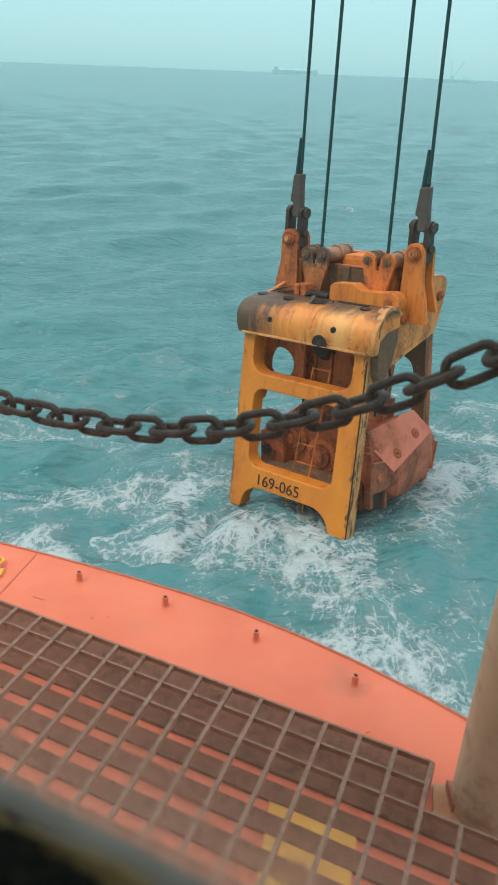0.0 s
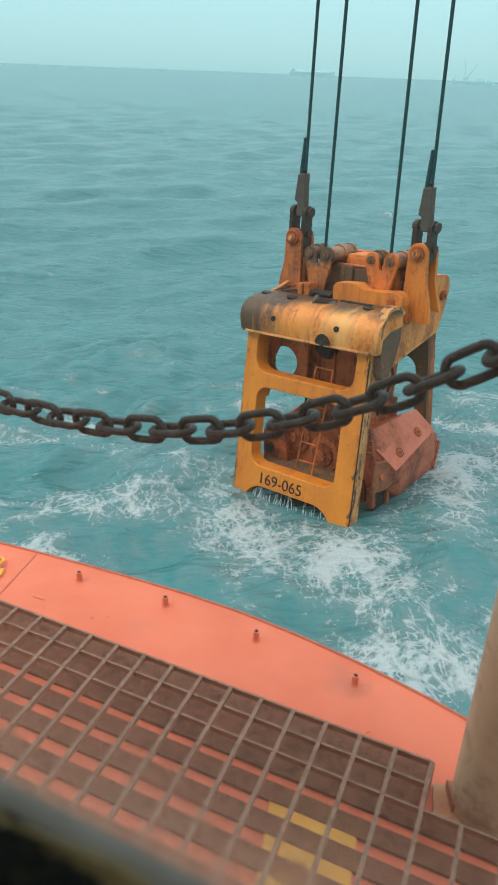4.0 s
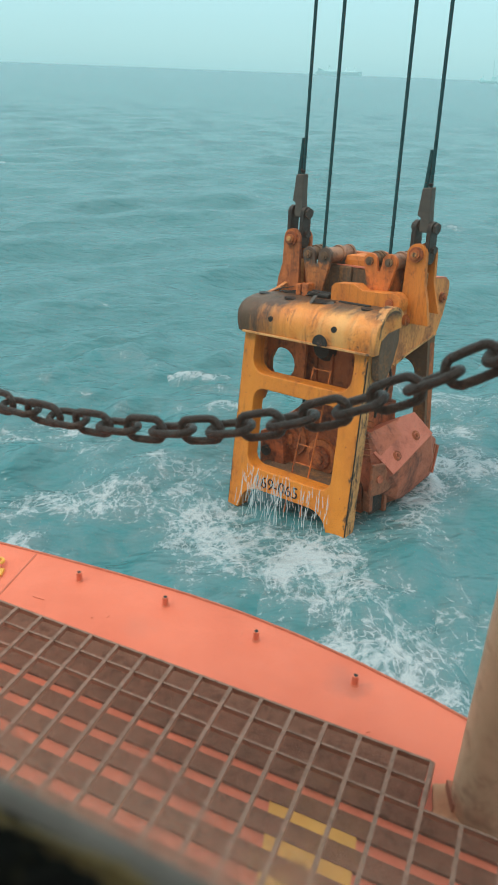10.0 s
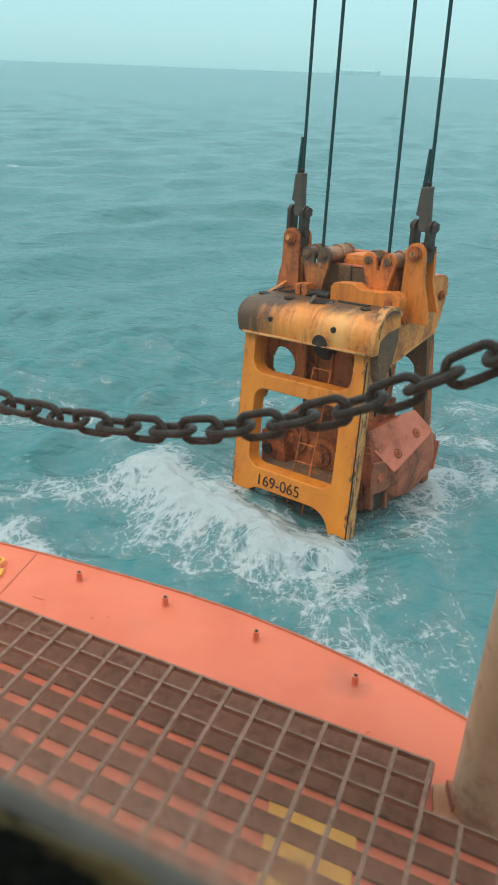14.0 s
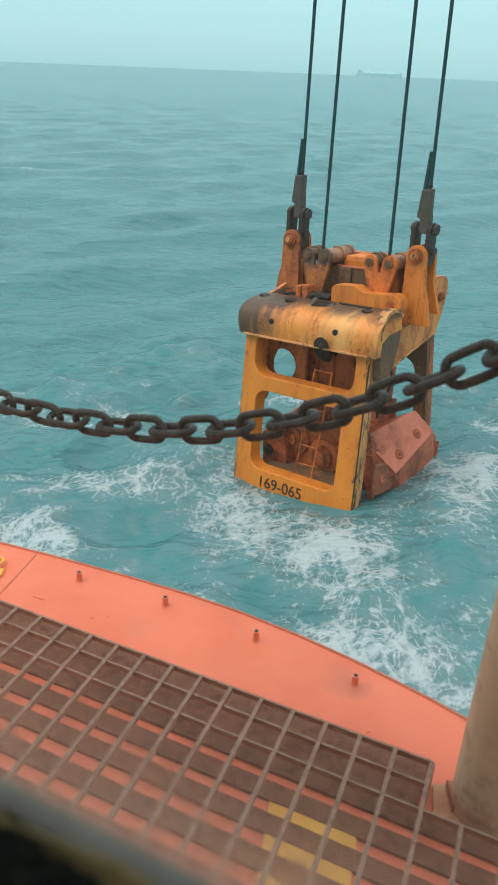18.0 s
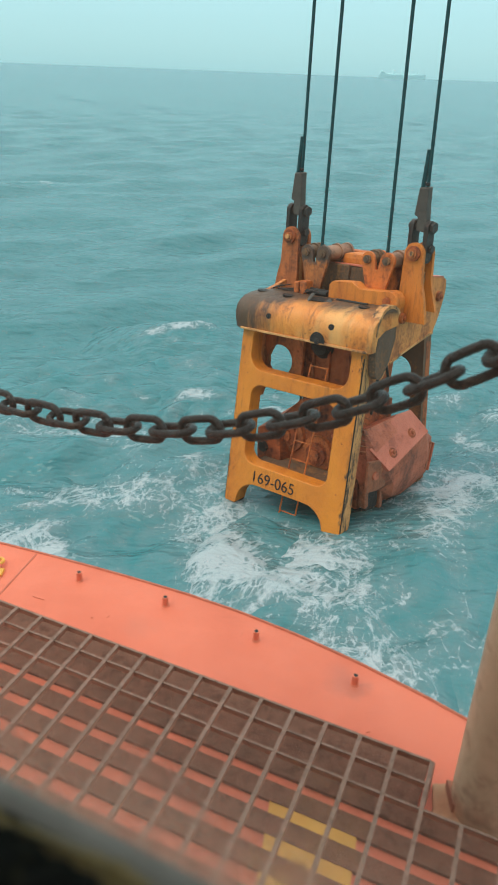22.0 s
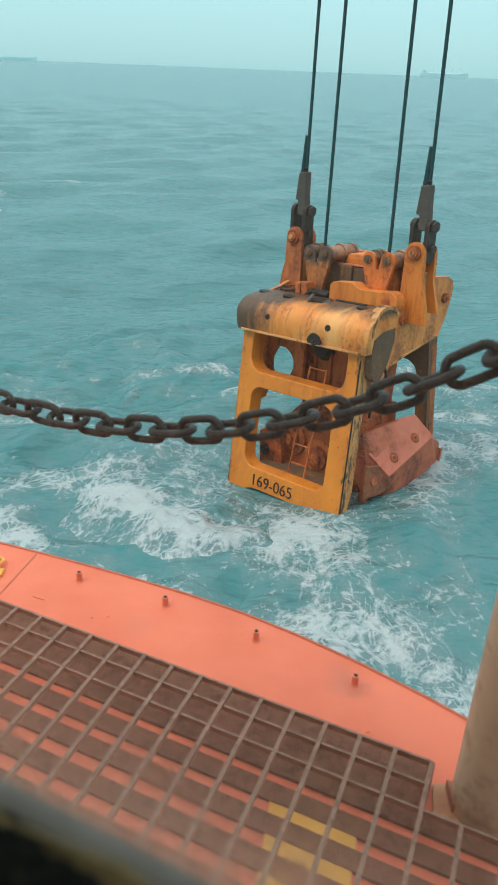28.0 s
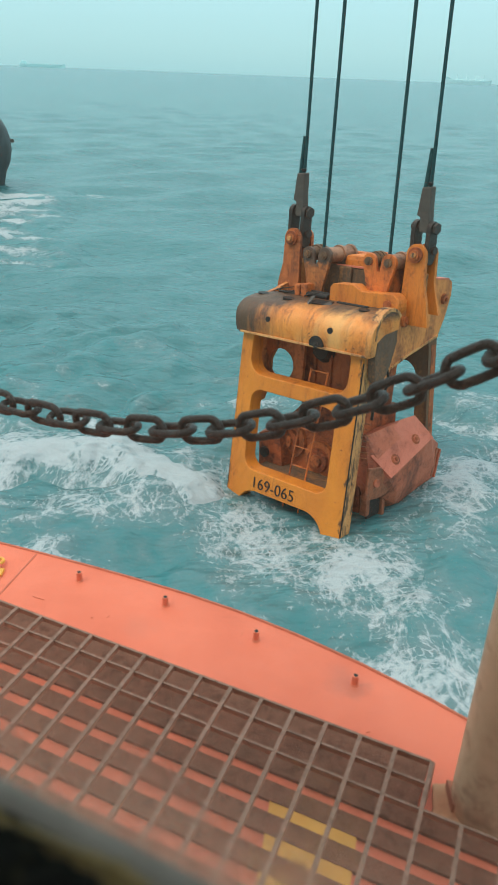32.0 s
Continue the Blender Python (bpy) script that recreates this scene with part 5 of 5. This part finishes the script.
def cargo_ship():
    s = thing("cargo_ship", "hazy bulk cargo ship on the horizon", "ship", "ships on the horizon")
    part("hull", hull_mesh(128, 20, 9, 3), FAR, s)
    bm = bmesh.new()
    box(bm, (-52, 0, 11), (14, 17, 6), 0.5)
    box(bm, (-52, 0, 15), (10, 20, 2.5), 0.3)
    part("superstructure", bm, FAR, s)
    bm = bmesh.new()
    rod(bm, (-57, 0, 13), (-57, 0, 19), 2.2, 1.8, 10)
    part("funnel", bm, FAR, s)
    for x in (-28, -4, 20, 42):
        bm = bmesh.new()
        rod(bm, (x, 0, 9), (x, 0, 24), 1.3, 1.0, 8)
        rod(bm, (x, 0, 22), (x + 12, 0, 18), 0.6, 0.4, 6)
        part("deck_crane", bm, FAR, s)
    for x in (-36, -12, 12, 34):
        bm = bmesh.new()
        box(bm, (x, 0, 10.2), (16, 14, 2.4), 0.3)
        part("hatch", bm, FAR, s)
    return s


ship = cargo_ship()
ship_far = thing("tanker_ship", "faint hazy low ship on the horizon", "ship", "ships on the horizon")
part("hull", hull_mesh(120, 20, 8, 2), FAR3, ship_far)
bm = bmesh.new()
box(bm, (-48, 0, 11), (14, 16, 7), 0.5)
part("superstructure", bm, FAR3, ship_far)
crane_barge = thing("crane_barge", "hazy crane barge with a raised jib on the horizon", "barge")
bm = bmesh.new()
box(bm, (0, 0, 1.5), (70, 18, 5), 0.5)
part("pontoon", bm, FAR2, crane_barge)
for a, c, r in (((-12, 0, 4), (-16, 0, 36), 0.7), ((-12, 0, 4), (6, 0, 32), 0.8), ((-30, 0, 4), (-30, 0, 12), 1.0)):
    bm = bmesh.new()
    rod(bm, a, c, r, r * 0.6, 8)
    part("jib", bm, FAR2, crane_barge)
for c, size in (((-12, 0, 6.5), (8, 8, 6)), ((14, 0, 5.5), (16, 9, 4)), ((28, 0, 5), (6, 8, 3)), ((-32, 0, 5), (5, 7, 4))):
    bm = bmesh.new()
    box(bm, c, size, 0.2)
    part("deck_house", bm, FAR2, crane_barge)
# dark bow of a moored vessel
bow = thing("moored_vessel", "dark hull of a moored vessel with white wash at its bow", "vessel")
bm = bmesh.new()
rings = []
for z, a in ((-1.5, 12.0), (0.0, 12.45), (0.6, 12.8), (1.3, 12.98), (1.9, 12.95), (2.5, 12.75), (3.0, 12.45), (3.3, 12.1)):
    w = 3.5 * a / 13.0
    rings.append([bm.verts.new((a * math.copysign(abs(math.cos(k * math.pi / 20)) ** 0.8, math.cos(k * math.pi / 20)), w * math.copysign(abs(math.sin(k * math.pi / 20)) ** 0.8, math.sin(k * math.pi / 20)), z)) for k in range(40)])
for r0, r1 in zip(rings, rings[1:]):
    for i in range(40):
        j = (i + 1) % 40
        bm.faces.new((r0[i], r0[j], r1[j], r1[i]))
bm.faces.new(rings[-1])
part("hull", bm, TUG, bow, "", True)
bm = bmesh.new()
rod(bm, (12.9, -0.9, 1.75), (12.9, 0.9, 1.75), 0.12, None, 8)
part("fender", bm, SOCKET, bow, "grey rubber fender")
bm = bmesh.new()
box(bm, (-6, 0, 4.6), (8, 4, 2.8), 0.2)
part("deck_house", bm, TUG, bow)

def far_pose(px, dist, z=0.0):
    s_, c_ = math.sin(radians(26.8)), math.cos(radians(26.8))
    u, v = (px - 441) / 1300.0, (784 - (109.4 + 0.0394 * px)) / 1300.0
    roll = radians(2.256)
    r, up = u * math.cos(roll) - v * math.sin(roll), u * math.sin(roll) + v * math.cos(roll)
    d = Vector((r, c_ + up * s_, 0)).normalized()
    return Matrix.Translation((d.x * dist, d.y * dist, z)) @ pose(0, 0, 0, 0, 0, -math.degrees(math.atan2(d.x, d.y)))


LEAN = {hoists[0].name: 0.5, hoists[1].name: -1.4, closers[0].name: 0.3, closers[1].name: -0.9}


def motions():
    sway = [
        (0, -0.035, 0.079, -0.016, -0.02, 0.00, 1.29),
        (0.5, -0.026, 0.180, -0.028, -0.33, 0.36, 1.82),
        (1, -0.046, 0.199, -0.022, -0.45, 0.58, 2.26),
        (1.5, -0.072, 0.141, 0.000, -0.66, 0.36, 2.46),
        (2, -0.094, 0.176, -0.029, -0.20, 0.62, 2.20),
        (2.5, -0.090, 0.124, -0.018, -0.09, 0.11, 1.78),
        (3, -0.049, 0.136, -0.014, -0.10, 0.16, 1.56),
        (3.5, 0.020, 0.154, -0.018, -0.09, 0.26, 1.28),
        (5.5, 0.029, -0.036, 0.006, 0.48, -0.03, 0.05),
        (6, 0.000, -0.000, 0.000, -0.00, 0.00, 0.00),
        (6.5, -0.011, 0.007, 0.002, -0.28, -0.05, 0.13),
        (7, 0.010, 0.031, 0.004, -0.71, 0.05, -0.07),
        (7.5, 0.023, 0.066, -0.001, -0.79, 0.31, 0.14),
        (8, 0.003, 0.008, -0.002, -0.40, 0.01, 0.05),
        (8.5, -0.017, -0.034, -0.002, 0.16, 0.14, 0.15),
        (9, -0.020, -0.031, -0.004, -0.25, -0.04, 0.36),
        (9.5, -0.007, -0.002, -0.003, -0.80, 0.23, 0.69),
        (10, -0.007, 0.016, -0.006, -0.82, 0.07, 0.66),
        (10.5, -0.029, -0.007, -0.001, -0.31, 0.12, 0.85),
        (11, -0.061, -0.041, -0.002, 0.23, -0.03, 0.72),
        (11.5, -0.095, 0.027, -0.030, 0.36, 0.31, 1.15),
        (12, -0.099, 0.033, -0.014, -0.44, 0.21, 1.36),
        (12.5, -0.087, 0.106, -0.015, -1.08, 0.33, 1.57),
        (13, -0.059, 0.128, -0.010, -1.45, 0.22, 1.49),
        (13.5, -0.033, 0.119, -0.014, -0.75, 0.43, 1.25),
        (14, -0.020, 0.053, -0.002, 0.32, 0.16, 0.62),
        (14.5, 0.014, 0.029, -0.007, 0.81, -0.06, 0.54),
        (16.5, 0.123, 0.145, -0.026, -0.22, 0.15, 1.36),
        (17, 0.070, 0.033, -0.018, 0.64, 0.02, 1.20),
        (17.5, 0.013, 0.005, -0.014, 1.03, -0.04, 1.51),
        (18, -0.013, 0.057, -0.031, 0.59, 0.27, 1.47),
        (18.5, -0.010, 0.102, -0.024, -0.65, 0.16, 1.61),
        (19, 0.013, 0.155, -0.022, -1.22, 0.42, 1.53),
        (19.5, 0.021, 0.045, 0.001, -1.09, 0.14, 1.32),
        (20, 0.005, -0.020, -0.007, -0.29, -0.12, 0.94),
        (20.5, -0.030, -0.088, -0.002, 0.74, -0.09, 0.36),
        (21, -0.051, -0.055, -0.005, 0.72, 0.15, 0.34),
        (21.5, -0.047, 0.027, 0.005, -0.43, 0.29, 0.47),
        (22, -0.027, 0.120, -0.004, -1.08, 0.54, 0.61),
        (22.5, -0.022, 0.110, -0.012, -1.07, 0.33, 0.86),
        (23, -0.025, -0.001, -0.001, -0.11, 0.09, 0.53),
        (23.5, -0.019, -0.073, 0.002, 0.72, -0.01, -0.07),
        (24, -0.010, -0.091, 0.009, 0.13, -0.19, -0.55),
        (24.5, 0.026, -0.044, 0.018, -0.87, 0.19, -1.18),
        (25, 0.032, -0.012, 0.019, -1.55, -0.05, -1.19),
        (25.5, 0.021, -0.057, 0.022, -0.77, -0.07, -1.55),
        (27.5, 0.008, -0.117, 0.043, -0.45, -0.29, -3.30),
        (28, -0.016, -0.104, 0.041, -0.78, -0.31, -3.26),
        (28.5, -0.034, -0.154, 0.045, -0.71, -0.18, -3.39),
        (29, -0.057, -0.129, 0.034, -0.91, -0.19, -3.14),
        (29.5, -0.072, -0.145, 0.035, -1.19, -0.14, -2.91),
        (30, -0.105, -0.170, 0.042, -1.23, -0.25, -2.69),
        (30.5, -0.110, -0.100, 0.019, -0.94, -0.07, -2.21),
        (31, -0.100, -0.130, 0.025, -0.68, 0.10, -2.32),
        (31.5, -0.073, -0.121, 0.022, -1.07, -0.07, -1.60),
        (32, -0.027, -0.151, 0.028, -0.73, -0.03, -1.45),
    ]
    rows, lifts = [], {o: [] for o in hoists + closers}
    centre = Matrix.Translation(GT) @ Euler(GA).to_matrix().to_4x4() @ GM
    for t, dx, dy, dz, rx, ry, rz in sway:
        turn = Euler((GA[0] + radians(rx), GA[1] + radians(ry), GA[2] + radians(rz))).to_matrix().to_4x4()
        m = Matrix.Translation(centre + Vector((dx, dy, dz))) @ turn @ Matrix.Translation(-GM)
        rows.append((t, m))
        for rope, p in zip(hoists + closers, LUGS + GUIDES):
            lifts[rope].append((t, Matrix.Translation(m @ Vector(p)) @ pose(0, 0, 0, 0, LEAN.get(rope.name, 0), 0) @ pose(0, 0, 0, 0, 0, math.degrees(GA[2]) + rz)))
    walk(grab, rows)
    wet = []
    for t, m in rows:
        up = max(math.exp(-((t - t0) / 0.45) ** 4) for t0 in (3.3, 10.0, 25.0, 30.3))
        wet.append((t, Matrix.Translation((0, 0, -2.2 * (1 - up))) @ m))
    walk(streams, wet)
    for rope, r in lifts.items():
        walk(rope, r)
    sea = [
        (0, -0.280, 0.132, -0.78),
        (0.5, -0.034, 0.176, -1.56),
        (1, 0.220, 0.220, -2.34),
        (1.5, 0.340, 0.286, 0.13),
        (2, 0.340, 0.353, 2.40),
        (2.5, 0.362, 0.286, 1.95),
        (3, 0.290, 0.220, 1.30),
        (3.5, 0.074, 0.088, 0.78),
        (4.5, -0.185, 0.044, -0.26),
        (5.5, -0.125, -0.000, -1.30),
        (6, 0.030, 0.132, -1.82),
        (6.5, 0.230, 0.264, -0.39),
        (7, 0.300, 0.397, 1.04),
        (7.5, 0.382, 0.441, -2.21),
        (8, 0.420, 0.485, -2.40),
        (8.5, 0.454, 0.353, -2.40),
        (9, 0.350, 0.220, 0.26),
        (9.5, 0.051, 0.176, 0.39),
        (10, -0.170, 0.132, 0.52),
        (11, -0.130, 0.132, 2.40),
        (12, 0.150, 0.132, -1.82),
        (13, 0.300, 0.220, -2.40),
        (14, -0.240, 0.220, 2.40),
        (15, -0.213, 0.191, 2.40),
        (16, 0.030, 0.162, 2.40),
        (17, -0.090, 0.132, 2.40),
        (18, 0.140, 0.132, -2.40),
        (19, 0.400, 0.220, -2.40),
        (20, 0.050, 0.220, 0.78),
        (21, 0.120, 0.220, 2.40),
        (22, -0.250, 0.088, -1.82),
        (23, 0.380, 0.088, 1.56),
        (24, 0.430, 0.088, 0.26),
        (25, 0.130, 0.088, -2.40),
        (26, -0.006, 0.088, -2.40),
        (27, 0.091, 0.176, -1.74),
        (28, 0.240, 0.264, -1.04),
        (29, 0.580, 0.264, -0.52),
        (30, 0.420, 0.088, -2.40),
        (31, 0.450, -0.044, -2.40),
        (32, -0.110, -0.088, 2.40),
    ]
    leg = Vector((1.42, 9.45))

    def level(field, px, py, turn):
        lx, ly, a = leg.x - px, leg.y - py, radians(turn)
        return float(field(np.array([lx * math.cos(a) + ly * math.sin(a)]), np.array([ly * math.cos(a) - lx * math.sin(a)]))[0])
    swell_rows, wash_rows, drift_rows = [], [], []
    for t, h, tilt, lean in sea:
        ox, oy = 0.45 * t - 7, 24 - 0.62 * t
        z = h - 0.66 - 0.8 * level(sea_height, ox, oy, 0)
        swell_rows.append((t, Matrix.Translation((ox, oy, z)) @ pose(0, 0, 0, tilt)))
        lift = 0.05 * math.sin(t * 0.9)
        wx, wy, wa = 0.9 + 0.35 * math.sin(t * 0.42), 10.4 + 0.3 * math.cos(t * 0.5), 6 * math.sin(t * 0.23)
        slope = pose(0, 0, 0, 0.63 * lean, 0.78 * lean, 0)
        wash_rows.append((t, Matrix.Translation((wx, wy, h + lift - level(wash_height, wx, wy, wa))) @ slope @ pose(0, 0, 0, 0, 0, wa)))
        wx, wy, wa = wx + 0.12 * math.cos(t * 0.6), wy + 0.10 * math.sin(t * 0.7), wa
        drift_rows.append((t, Matrix.Translation((wx, wy, h - lift - level(drift_height, wx, wy, wa))) @ slope @ pose(0, 0, 0, 0, 0, wa)))
    walk(water, swell_rows)
    walk(wash, wash_rows)
    walk(drift, drift_rows)
    for ob, (t0, cx, cy, yaw, half, tall) in zip(crests, CRESTS):
        fall = Vector((math.sin(radians(yaw)), -math.cos(radians(yaw)), 0)) * (1.15 if half > 1.9 else 0.1)
        rows = []
        for t, h, tilt, lean in sea:
            dt = t - t0
            sink = 1.15 * max(0.0, dt - 0.35) ** 1.2 if dt > 0 else 0.95 * max(0.0, -dt - 0.35) ** 1.1
            away = max(-6.0, min(6.0, dt))
            at = Vector((cx, cy, 0)) + fall * away
            base, slope = -0.13 if half > 1.6 else -0.19, Matrix()
            if cy < 14:
                # near crests ride on the tilted, banked wash
                dx, dy = at.x - leg.x, at.y - leg.y
                base = 0.07 + dy * math.tan(radians(0.63 * lean)) - dx * math.tan(radians(0.78 * lean)) + float(bank(at.x - 0.9, at.y - 10.4)) - 0.06
                slope = pose(0, 0, 0, 0.63 * lean, 0.78 * lean, 0)
            at.z = h + base - min(2.2, sink)
            rows.append((t, Matrix.Translation(at) @ slope @ pose(0, 0, 0, 0, 0, yaw)))
        walk(ob, rows)
    rows = []
    for t, h, tilt, lean in sea:
        up = max(math.exp(-((t - t0) / 0.55) ** 2) for t0 in (2.2, 3.0, 9.0, 11.8, 23.1, 24.0, 29.2, 30.0))
        rows.append((t, Matrix.Translation((0.86, 10.30, h - 1.1 + 1.05 * up)) @ pose(0, 0, 0, 0, 0, -39)))
    walk(heap, rows)
    def afloat(vessel, dist, spots):
        """Far vessels drift along the horizon and ride at the level of the tilting sea."""
        ts, at = [q[0] for q in spots], [q[1] for q in spots]
        walk(vessel, [(t, far_pose(float(np.interp(t, ts, at)), dist, dist * math.tan(radians(tilt)) - 0.5)) for t, h, tilt, lean in sea])
    afloat(ship, 2300, ((0, 522), (6, 568), (9, 592), (13, 622), (19, 680), (23, 722), (28, 785), (32, 828)))
    afloat(crane_barge, 1500, ((0, 812), (3, 828), (6, 852), (9, 878), (13, 912), (20, 985), (32, 1100)))
    afloat(ship_far, 2300, ((0, -300), (10, -190), (20, -75), (25, -15), (28, 25), (32, 75)))
    trail = ((0, -36.3), (10, -28.7), (20, -21.1), (26, -16.7), (28, -15.0), (30, -13.5), (32, -12.15))
    walk(bow_wash, [(t, Matrix.Translation((float(np.interp(t, [q[0] for q in trail], [q[1] for q in trail])), 36, m.translation.z + 0.14)) @ pose(0, 0, 0, 0, 0, 14)) for t, m in swell_rows])
    walk(bow, [(t, far_pose(px, 46, h) @ pose(0, 0, 0, 0, 0, 20)) for t, px, h in ((0, -1132, 0.1), (10, -912, -0.1), (20, -692, 0.1), (26, -560, 0), (28, -516, 0.1), (30, -472, -0.1), (31, -450, 0), (32, -428, 0))])


motions()
